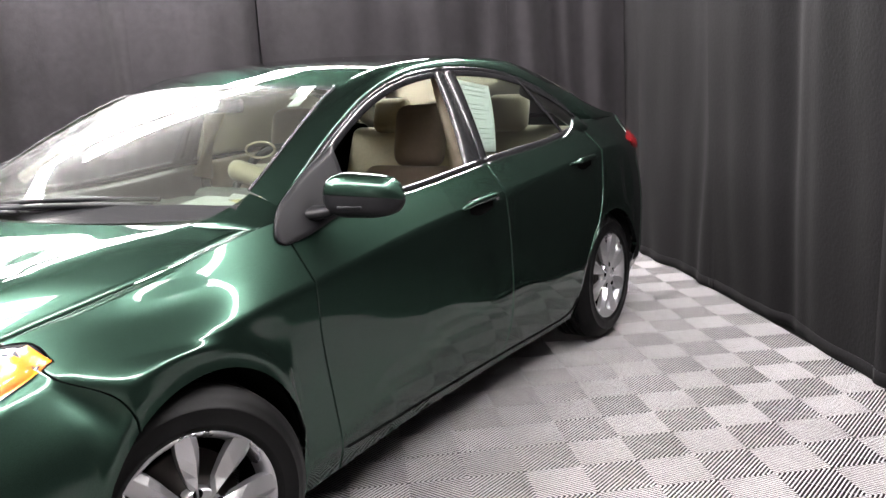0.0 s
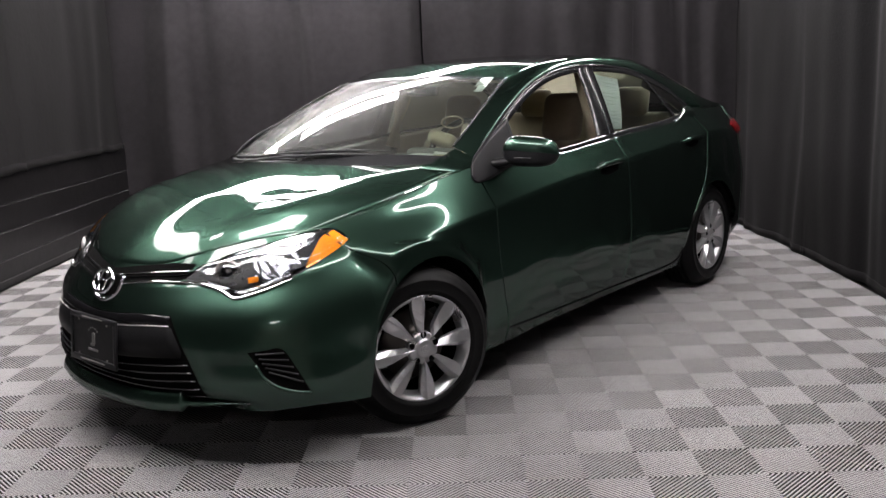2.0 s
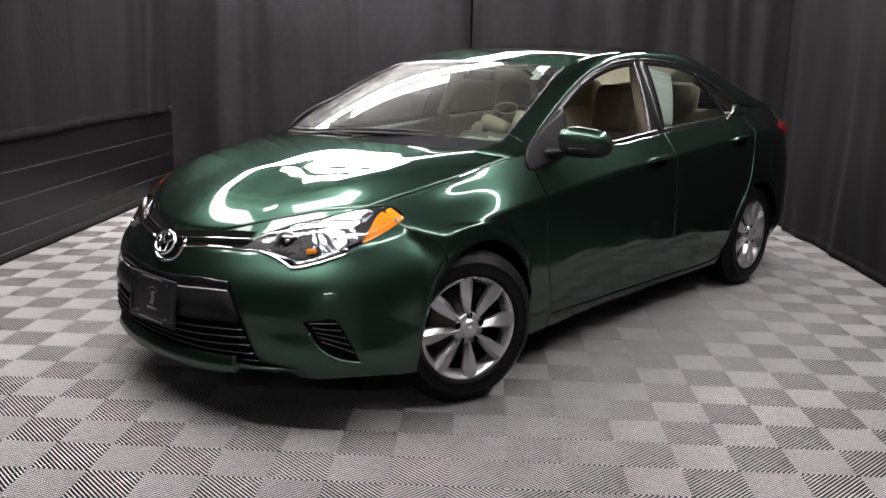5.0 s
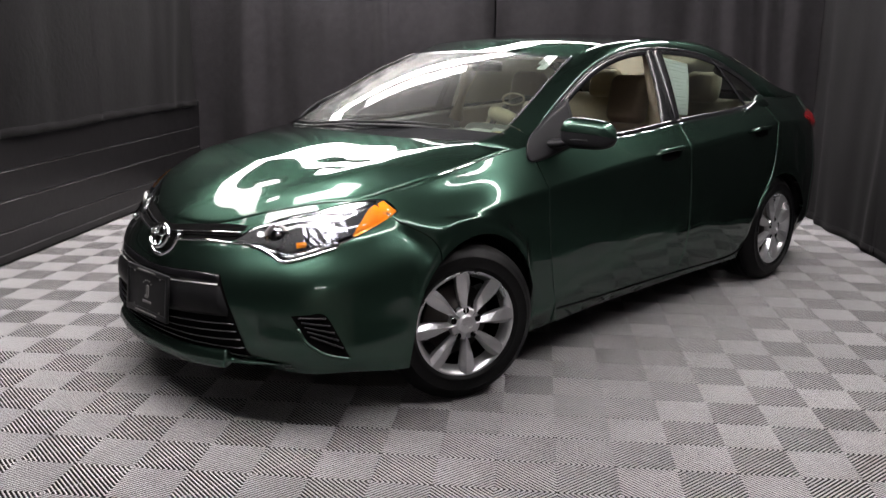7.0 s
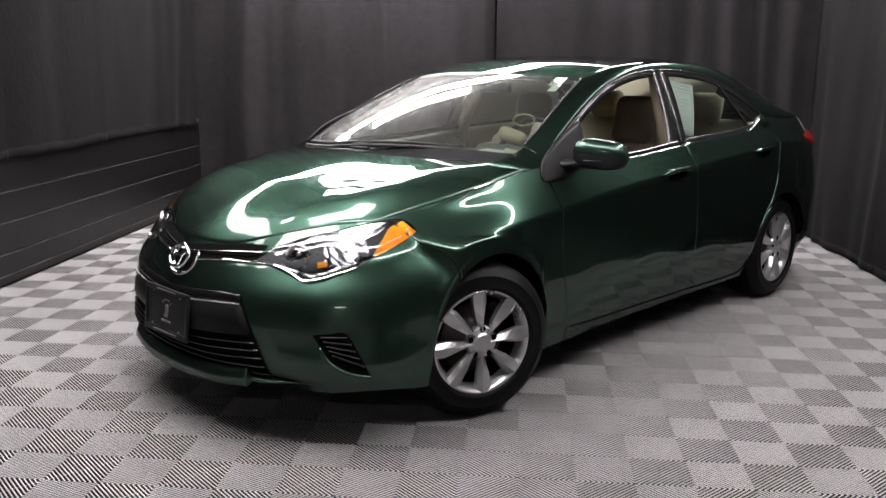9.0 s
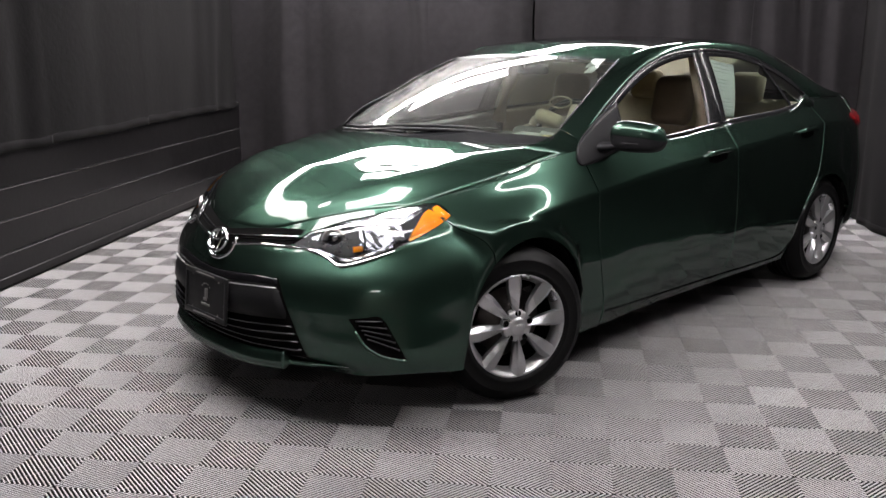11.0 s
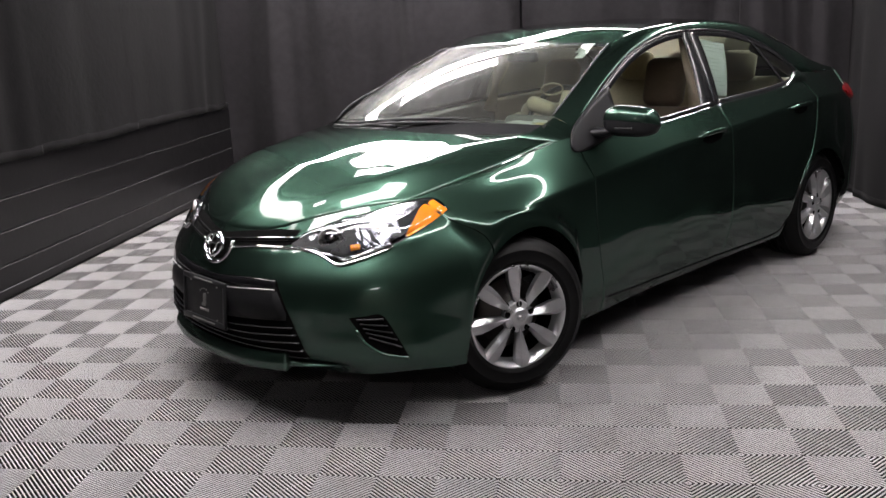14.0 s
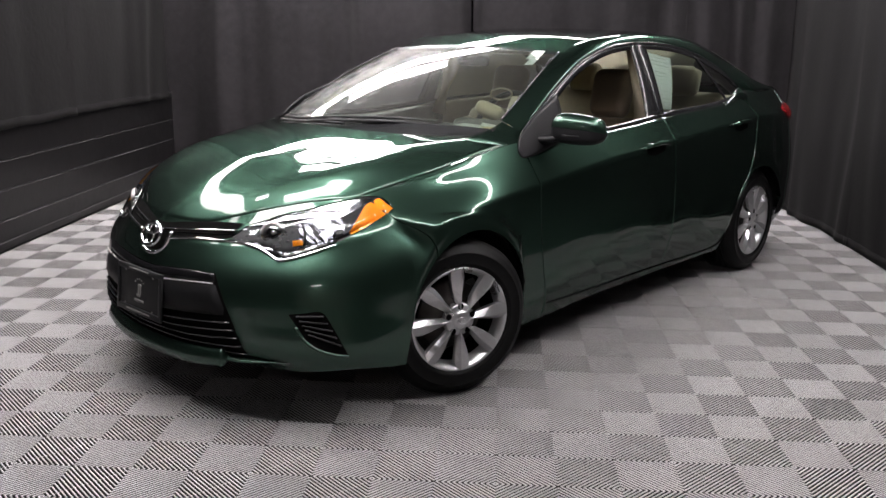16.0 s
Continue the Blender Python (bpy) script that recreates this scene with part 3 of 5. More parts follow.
def station(x):
    """The index of the column that stands on a given x of the mid line."""
    return min(range(len(TS)), key=lambda i: abs(curve_at(MID, TS[i]).x - x) if 3 < TS[i] < 14 else 9)


I_NOSE, I_FRONT, I_MID, I_REAR = station(-0.20), station(0.50), station(1.60), station(2.62)
I_TAIL = min(range(len(TS)), key=lambda i: abs(TS[i] - 12.6))
GAP = 0.0044


def panel(i0, i1, side, gap0=True, gap1=True, depth=0.014):
    """The stretch of body side between two columns, drawn in a hair at its ends and turned in there."""
    cols = [[p.copy() for p in c] for c in COLS[i0:i1 + 1]]
    turned = []
    if gap0:
        for k, a in enumerate(cols[0]):
            a.x += GAP
            for c in cols[1:4]:
                c[k].x = max(c[k].x, a.x + 0.0004)
        turned.append([[p + Vector(o) for p in cols[0]] for o in ((-0.0020, -depth, 0), (-0.0020, -0.0026, 0), (-0.0013, -0.0008, 0), (0, 0, 0))])
    if gap1:
        for k, a in enumerate(cols[-1]):
            a.x -= GAP
            for c in cols[-4:-1]:
                c[k].x = min(c[k].x, a.x - 0.0004)
        turned.append([[p + Vector(o) for p in cols[-1]] for o in ((0, 0, 0), (0.0013, -0.0008, 0), (0.0020, -0.0026, 0), (0.0020, -depth, 0))])
    # the lower edge turns in as well; each turned edge is a sharp fold
    turned.append([[c[0] + Vector((0, -0.022, 0.004)), c[0]] for c in cols])
    bm = bmesh.new()
    for rows in [cols] + turned:
        grid([[Vector((p.x, p.y * side, p.z)) for p in c] for c in rows], bm, flip=side < 0)
    return bm


# upper curves, half width positive
A_OUT = [(0.44, 0.772, 0.975), (0.62, 0.735, 1.075), (0.85, 0.690, 1.195), (1.08, 0.650, 1.290), (1.32, 0.628, 1.348), (1.56, 0.617, 1.370), (1.85, 0.616, 1.366),
         (2.10, 0.622, 1.338), (2.32, 0.640, 1.285), (2.52, 0.668, 1.205), (2.69, 0.705, 1.105)]
WS_SIDE = [(0.470, 0.667, 1.047), (0.556, 0.655, 1.094), (0.679, 0.633, 1.160), (0.807, 0.604, 1.224), (0.940, 0.568, 1.283), (1.045, 0.541, 1.322)]
ROOF_SIDE = [(1.045, 0.541, 1.322), (1.16, 0.540, 1.354), (1.30, 0.545, 1.387), (1.60, 0.540, 1.412), (1.95, 0.542, 1.412), (2.28, 0.545, 1.390), (2.57, 0.560, 1.325)]
RW_SIDE = [(2.57, 0.560, 1.325), (2.77, 0.595, 1.247), (2.97, 0.630, 1.160), (3.16, 0.655, 1.088)]


def roof_rows(n=40, m=24):
    side = by_len(ROOF_SIDE, n)
    rows = []
    for k, p in enumerate(side):
        f = k / (n - 1)
        # the roof bows up and its ends bow forward and back
        crown = 0.024 + 0.009 * (1 - f) ** 3 + 0.006 * f ** 3
        fore = -0.05 * (1 - f) ** 3 + 0.12 * f ** 3
        crown -= 0.011 * max(0.0, 1 - f / 0.16) ** 2
        rows.append([Vector((p.x + fore * (1 - s * s), p.y * s, p.z + crown * (1 - abs(s) ** 2.4))) for s in [2 * i / m - 1 for i in range(m + 1)]])
    return rows


def between(low, high, n, sag, m=20):
    """A pane between two rows of points, bulging outwards by sag."""
    rows = []
    for j in range(n + 1):
        f = j / n
        rows.append([a.lerp(b, f) + sag * 4 * f * (1 - f) for a, b in zip(low, high)])
    return rows


def fine(line, t0, t1, n):
    """Points of a key line between two stations."""
    return [curve_at(line, t0 + (t1 - t0) * k / (n - 1)) for k in range(n)]


def ends(line, side=1):
    return [Vector((p[0], p[1] * side, p[2])) for p in line]


HB, HR, FOLD_IN, FOLD_OUT = 5.0, 0.007, 0.15, 0.004


def build_body(car):
    names = ((0, I_NOSE, "front_bumper"), (I_NOSE, I_FRONT, "fender"), (I_FRONT, I_MID, "front_door"), (I_MID, I_REAR, "rear_door"), (I_REAR, I_TAIL, "rear_fender"), (I_TAIL, len(TS) - 1, "rear_bumper"))
    made = {}
    for a, b, n in names:
        if n.endswith("bumper"):
            bm = panel(a, b, -1, a > 0, b < len(TS) - 1)
            merge(bm, panel(a, b, 1, a > 0, b < len(TS) - 1))
            bmesh.ops.remove_doubles(bm, verts=[v for v in bm.verts if abs(v.co.y) < 0.0005], dist=0.0002)
            made[n] = part(n, bm, PAINT, car)
        else:
            for side in (-1, 1):
                made[n, side] = part(n, panel(a, b, side, a > 0, b < len(TS) - 1), PAINT, car)
    # hood: a patch between its front edge, its two sides and the cowl
    n, m = 44, 56
    T4, T7 = 4.0, 6.95
    half = fine(BELT, 0, T4, 40)
    front = [Vector((p.x, -p.y, p.z)) for p in reversed(half)] + half[1:]
    sd = fine(BELT, T4, T7, n + 1)
    r_end = sd[-1]

    def hood_at(j, b):
        a, f = j / n, (b + 1) / 2
        k = f * (len(front) - 1)
        i = min(int(k), len(front) - 2)
        fr = front[i].lerp(front[i + 1], k - i)
        re = Vector((0.092 + (r_end.x - 0.092) * abs(b) ** 1.75, r_end.y * b, 0.994 + (r_end.z - 0.994) * abs(b) ** 2))
        L, R = Vector((sd[j].x, -sd[j].y, sd[j].z)), sd[j]
        c = fr.lerp(re, a) + L.lerp(R, f) - front[0].lerp(front[-1], f).lerp(Vector((r_end.x, -r_end.y, r_end.z)).lerp(r_end, f), a)
        # a full crown, and a fold that runs back to each corner of the windscreen
        ridge = 0.690 + 0.038 * ease(a, 0.34, 0.62) + 0.080 * ease(a, 0.66, 1.04)
        d = (abs(b) - ridge) / (1 - ridge)
        fold = HR * math.exp(-((abs(b) - ridge) / FOLD_IN) ** 2) - (FOLD_OUT * 4 * d * (1 - d) if d > 0 else 0.0)
        fold *= ease(a, 0.20, 0.42)
        c.z += 0.053 * math.sin(math.pi * a ** 0.78) * (1 - abs(b) ** HB) + fold
        return c

    def seam(j):
        return 1 - 0.024 * ease(j / n, -0.1, 0.4)

    rows = []
    for j in range(n + 1):
        e = seam(j) - 0.0035
        rows.append([hood_at(j, e * (2 * i / m - 1)) for i in range(m + 1)])
    # front and side edges roll under
    rows.insert(0, [p + Vector((0.004, 0, -0.012)) for p in rows[0]])
    for r in rows:
        r.insert(0, r[0] + Vector((0, 0.004, -0.014)))
        r.append(r[-1] + Vector((0, -0.004, -0.014)))
    made["hood"] = part("hood", grid(rows, flip=True), PAINT, car)
    # the top of each fender, between the hood's edge and the shoulder line
    for side in (-1, 1):
        rows = []
        for j in range(3, n + 1):
            e = seam(j) + 0.0035
            r = [hood_at(j, e + (1 - e) * i / 3) for i in range(3)]
            r.insert(0, r[0] + Vector((0, -0.003, -0.014)))
            q = curve_at(BELT, T4 + (T7 - T4) * j / n)
            # the shoulder line is a small rounded edge
            r += [q + Vector((0, y, z)) for y, z in ((-0.005, 0.0010), (-0.002, 0.0006), (0.0, -0.0006), (0.0014, -0.0026), (0.0018, -0.0055))]
            rows.append([Vector((p.x, p.y * side, p.z)) for p in r])
        part("fender_top", grid(rows, flip=side > 0), PAINT, made["fender", side])
        # the corner that closes up to the foot of the windscreen pillar
        lo = [curve_at(BELT, t) + Vector((0, -0.003, 0.0)) for t in (6.90, 6.96, 7.02, 7.08, 7.13, 7.18)]
        hi = by_len([(0.262, 0.620, 0.976), (0.312, 0.645, 0.990), (0.362, 0.658, 1.005), (0.421, 0.665, 1.023), (0.466, 0.668, 1.041)], 6)
        rows = [[r[0] + Vector((-0.003, 0, -0.020))] + r for r in between(hi, lo, 8, Vector((0, 0, 0.008)))]
        part("fender_corner", grid([[Vector((p.x, p.y * side, p.z)) for p in r] for r in rows]), PAINT, made["fender", side])
    # roof
    rr = roof_rows()
    made["roof"] = part("roof", grid(rr, flip=True), PAINT, car)
    # windshield
    across = [2 * i / 24 - 1 for i in range(25)]
    w0 = [Vector((0.19 + 0.17 * abs(s) ** 2.3, 0.690 * s, 0.975 + 0.012 * s * s)) for s in across]
    rows = []
    for j in range(17):
        f = j / 16
        row = []
        for s, a, b in zip(across, w0, rr[0]):
            # full in the middle, close on the pillars at the sides
            w = 1 - abs(s) ** 2.6
            row.append(a.lerp(b, f) + Vector((-0.022 * w, 0.012 * s * (1 - w), 0.035 * w + 0.014 * (1 - w))) * 4 * f * (1 - f))
        rows.append(row)
    made["windshield"] = part("windshield", outward(grid(rows, flip=True)), GLASS_FRONT, car, "raked clear windscreen")
    # black border along the foot of the screen, deeper on the driver's side
    foot = []
    for k in range(5):
        row = []
        for s, a, b in zip(across, rows[0], rows[2]):
            deep = 0.30 + 0.42 * ease(-s, -0.35, 0.45) * (1 - 0.35 * ease(-s, 0.75, 1.0))
            row.append(a.lerp(b, deep * k / 4) + Vector((-0.0014, 0, 0.0024)))
        foot.append(row)
    part("screen_border", grid(foot, flip=True), TRIMBLACK, made["windshield"], "black printed border at the foot of the screen")
    band = between([a.lerp(b, 0.955) + Vector((-0.001, 0, 0.004)) for a, b in zip(w0, rr[0])], [p + Vector((-0.002, 0, 0.002)) for p in rr[0]], 3, Vector())
    part("sunshade_band", grid(band, flip=True), TRIMBLACK, made["windshield"])
    # rear window, then boot lid
    r0 = rr[-1]
    r1 = [Vector((3.16 + 0.10 * (1 - s * s), 0.657 * s, 1.088 + 0.012 * (1 - s * s))) for s in [2 * i / 24 - 1 for i in range(25)]]
    made["rear_window"] = part("rear_window", outward(grid(between(r0, r1, 12, Vector((0.005, 0, 0.008))), flip=True)), GLASS, car)
    tail = [Vector((p.x, p.y * s, p.z)) for p, s in [(q, -1) for q in fine(BELT, 12.2, 16, 13)] + [(q, 1) for q in list(reversed(fine(BELT, 12.2, 16, 13)))[1:]]]
    part("boot_lid", grid(between(r1, tail, 10, Vector((0, 0, 0.016))), flip=True), PAINT, car)
    # side rails: from the base of the windscreen over the doors down to the boot
    inner = by_len(WS_SIDE, 16) + by_len(ROOF_SIDE, 30)[1:] + by_len(RW_SIDE, 16)[1:]
    outer_pts = A_OUT + [(2.85, 0.742, 1.082), (3.10, 0.712, 1.080), (3.30, 0.675, 1.075)]
    fo = by_len(outer_pts, 300)
    outer, j = [], 0
    for k, p in enumerate(inner):
        # the outer point that faces this one
        want = p.x + 0.010 + 0.075 * ease(p.x, 0.46, 0.66) * (1 - min(1, max(0, (p.x - 0.36) / 1.2))) + max(0.0, p.x - 2.5) * 0.10
        best = min(fo, key=lambda q: abs(q.x - want))
        outer.append(best.copy())
    outer[-1] = Vector(outer_pts[-1])
    for side in (-1, 1):
        rows = []
        nn = 8
        for j in range(nn + 1):
            f = j / nn
            row = []
            for a, b in zip(inner, outer):
                p = a.lerp(b, f)
                up = Vector((0, (b.z - a.z) * -1, (b.y - a.y))).normalized() if (b - a).length > 1e-5 else Vector()
                p = p + up * (0.003 + 0.013 * ease(a.x, 0.9, 1.3)) * 4 * f * (1 - f)
                row.append(Vector((p.x, p.y * side, p.z)))
            rows.append(row)
        rows.append([p + Vector((0, -0.018 * side, -0.004)) for p in rows[-1]])
        part("side_rail", grid(rows, flip=side > 0), PAINT, car)
        seal = [Vector((p.x - 0.003, (p.y - 0.001) * side, p.z + 0.003)) for p in by_len(WS_SIDE, 30)]
        part("screen_moulding", tube(seal, 0.0042, 8), TRIMBLACK, made["windshield"], "thin gloss moulding along the screen")
        # fill between rail foot, belt and boot: shoulder behind the windows
        sh_a = [Vector((p.x, p.y * side, p.z)) for p in [Vector(q) for q in by_len([(2.60, 0.685, 1.155), (2.69, 0.705, 1.105), (2.85, 0.742, 1.082), (3.08, 0.716, 1.079)], 14)]]
        sh_b = [Vector((p.x, p.y * side, p.z)) for p in fine(BELT, 10.75, 12.1, 14)]
        part("shoulder", grid(between(sh_a, sh_b, 3, Vector((0, 0.003 * side, 0.004))), flip=side > 0), PAINT, made["rear_fender", side])
    return made


A_FINE = by_len(A_OUT, 300)
BELT_FINE = fine(BELT, 6.9, 12.0, 300)


def top_at(x):
    return min(A_FINE, key=lambda q: abs(q.x - x))


def belt_at(x):
    return min(BELT_FINE, key=lambda q: abs(q.x - x))


def gside(x, z, out=0.0, side=-1):
    """A point of the side-glass surface."""
    a, b = belt_at(x), top_at(x)
    d = max(0.02, b.z - a.z)
    f = (z - a.z) / d
    y = a.y - 0.006 + (b.y - a.y + 0.004) * f + 0.012 * 4 * max(0, f) * max(0, 1 - f)
    return Vector((x, (y + out) * side, z))


def strip(xa, za, xb, zb, side, out, n=24, m=2):
    """A ribbon on the side-glass surface between two edges given as point lists (x, z)."""
    A = by_len([(x, 0, z) for x, z in zip(xa, za)], n)
    B = by_len([(x, 0, z) for x, z in zip(xb, zb)], n)
    rows = []
    for j in range(m + 1):
        f = j / m
        rows.append([gside(p.x + (q.x - p.x) * f, p.z + (q.z - p.z) * f, out, side) for p, q in zip(A, B)])
    bm = grid(rows)
    return thick(bm, 0.006)


def build_windows(car, made):
    for side in (-1, 1):
        fd, rd = made["front_door", side], made["rear_door", side]
        xs_f = [0.60, 0.75, 0.90, 1.05, 1.2, 1.35, 1.50, 1.58]
        xs_r = [1.60, 1.75, 1.9, 2.05, 2.2, 2.35, 2.5, 2.62, 2.68]
        for door, xs in ((fd, xs_f), (rd, xs_r)):
            top = [top_at(x).z + 0.002 for x in xs]
            low = [max(belt_at(x).z + 0.012, top_at(x).z - 0.034) for x in xs]
            part("window_frame", strip(xs, top, xs, low, side, 0.004), TRIMBLACK, door, "satin black window frame")
            b0 = [belt_at(x).z - 0.004 for x in xs]
            b1 = [belt_at(x).z + 0.020 for x in xs]
            part("belt_moulding", strip(xs, b0, xs, b1, side, 0.006), TRIMBLACK, door, "black rubber belt strip")
            # a chrome sliver added for the bright reflection under the moulding
            part("belt_glint", strip(xs, [z - 0.003 for z in b0], xs, [z + 0.001 for z in b0], side, 0.008, m=1), CHROME, door, "thin chrome strip standing in for a reflection along the belt")
        # rounded bead of each door frame under the roof rail
        for door, x0, x1 in ((fd, 0.56, 1.585), (rd, 1.61, 2.62)):
            bead = [Vector((q.x, (q.y + 0.004) * side, q.z - 0.006)) for q in [top_at(x0 + (x1 - x0) * k / 40) for k in range(41)]]
            part("frame_bead", tube(bead, 0.0085, 8), TRIMBLACK, door, "gloss black window frame bead")
        # middle pillar covers, one on each door
        part("pillar_cover", strip([1.455, 1.50, 1.535], [1.0, 1.2, 1.362], [1.575, 1.585, 1.592], [1.0, 1.2, 1.366], side, 0.005), TRIMBLACK, fd, "gloss black pillar cover")
        part("pillar_cover", strip([1.580, 1.589, 1.596], [1.0, 1.2, 1.366], [1.625, 1.655, 1.685], [1.0, 1.2, 1.366], side, 0.006), TRIMBLACK, rd, "gloss black pillar cover")
        # rear division bar
        part("division_bar", strip([2.382, 2.297, 2.202], [1.035, 1.15, 1.300], [2.404, 2.320, 2.226], [1.035, 1.15, 1.295], side, 0.006), TRIMBLACK, rd)
        part("quarter_trim", strip([2.38, 2.46, 2.555, 2.66], [1.036, 1.060, 1.106, 1.118], [2.38, 2.46, 2.555, 2.66], [1.022, 1.028, 1.035, 1.05], side, 0.007), PAINT, rd)
        part("bright_corner", tube([gside(x, z, 0.014, side) for x, z in ((2.36, 1.036), (2.41, 1.044), (2.46, 1.060), (2.51, 1.082), (2.556, 1.107))], 0.0055, 6), CHROME, rd, "bright corner of the belt strip")
        # mirror foot panel
        A = by_len([(0.408, 0, 0.938), (0.430, 0, 0.980), (0.474, 0, 1.024), (0.585, 0, 1.086), (0.760, 0, 1.152)], 19)
        B = by_len([(0.410, 0, 0.922), (0.428, 0, 0.910), (0.50, 0, 0.918), (0.62, 0, 0.944), (0.745, 0, 0.966)], 19)
        rows = []
        for k in range(9):
            row = []
            for p, q in zip(A, B):
                r = p.lerp(q, k / 8)
                row.append(Vector((r.x, (0.846 - 0.44 * (r.z - 0.915) - 0.022 * (1 - ease(r.x, 0.40, 0.56))) * side, r.z)))
            rows.append(row)
        part("sail_panel", thick(grid(rows), 0.010), BLACK, fd, "black plastic mirror foot panel")
        # panes
        n = 22
        rows = []
        for j in range(9):
            f = j / 8
            row = []
            for i in range(n + 1):
                x = 1.60 + (2.345 - 1.60) * i / n
                lo, hi = belt_at(x).z, top_at(x).z - 0.01
                row.append(gside(x, lo + (hi - lo) * f, -0.004, side))
            rows.append(row)
        part("window_glass", outward(grid(rows), (1.9, 0, 1.1)), GLASS, rd)
        rows = []
        for j in range(7):
            f = j / 6
            row = []
            for i in range(11):
                x = 2.335 + (2.67 - 2.335) * i / 10
                lo, hi = belt_at(x).z, top_at(x).z - 0.006
                row.append(gside(x, lo + (max(hi, lo + 0.004) - lo) * f, -0.004, side))
            rows.append(row)
        part("quarter_glass", outward(grid(rows), (1.9, 0, 1.1)), GLASS, rd)


HOUSING_BRIGHT = mat("satin_chrome", (0.55, 0.53, 0.52), 0.3, 0.9)


# ---- laying pieces on the body ----
from mathutils.bvhtree import BVHTree


def body_tree(made):
    vs, fs = [], []
    for ob in made.values():
        if ob.name.split(".")[0] in ("front_bumper", "fender", "front_door", "rear_door", "rear_fender", "rear_bumper"):
            k = len(vs)
            vs += [v.co.copy() for v in ob.data.vertices]
            fs += [tuple(i + k for i in p.vertices) for p in ob.data.polygons]
    return BVHTree.FromPolygons(vs, fs)


TREE = None


def lay(p, off):
    """The nearest place on the body, lifted off it."""
    hit, nrm, _, _ = TREE.find_nearest(p)
    c = Vector((1.3, 0, 0.5))
    if nrm.dot(hit - c) < 0:
        nrm = -nrm
    return hit + nrm * off


def patch(top, bottom, off, nu=24, nv=6, bulge=0.0, side=-1, rim=0.0):
    """A skin on the body between an upper and a lower curve, with its rim turned down to the body."""
    A, B = by_len(top, nu + 1), by_len(bottom, nu + 1)
    rows = []
    for j in range(nv + 1):
        f = j / nv
        row = []
        for i, (a, b) in enumerate(zip(A, B)):
            e = min(f, 1 - f, i / nu * 2, (1 - i / nu) * 2)
            o = off + bulge * min(1, e * 4)
            if rim and (j in (0, nv) or i in (0, nu)):
                o = -rim
            q = lay(a.lerp(b, f), o)
            row.append(Vector((q.x, q.y if side < 0 else -q.y, q.z)))
        rows.append(row)
    bm = grid(rows)
    bmesh.ops.recalc_face_normals(bm, faces=bm.faces)
    mid = rows[nv // 2][nu // 2] - Vector((1.3, 0, 0.5))
    bm.faces.ensure_lookup_table()
    if sum(f.normal.dot(mid) for f in bm.faces) < 0:
        bmesh.ops.reverse_faces(bm, faces=bm.faces)
    return bm


def rod(pts, r, off, side=-1, n=30, flat=1.0, nn=8):
    """A bar that follows the body along pts."""
    q = [lay(p, off) for p in by_len(pts, n)]
    return tube([(p.x, p.y if side < 0 else -p.y, p.z) for p in q], r, nn, flat=flat)


HL_TOP = [(-0.688, -0.350, 0.672), (-0.662, -0.372, 0.694), (-0.637, -0.388, 0.714), (-0.603, -0.430, 0.732), (-0.565, -0.471, 0.751), (-0.482, -0.564, 0.781), (-0.380, -0.633, 0.809), (-0.275, -0.697, 0.822), (-0.257, -0.752, 0.774)]
HL_BOT = [(-0.688, -0.352, 0.669), (-0.675, -0.400, 0.660), (-0.653, -0.452, 0.658), (-0.637, -0.515, 0.639), (-0.629, -0.562, 0.621), (-0.579, -0.622, 0.638), (-0.489, -0.701, 0.679), (-0.393, -0.743, 0.722), (-0.257, -0.753, 0.772)]


def both(pts):
    """A curve given on the driver's side, carried on over to the other side."""
    return list(pts) + [(x, -y, z) for x, y, z in reversed(pts) if y != 0]


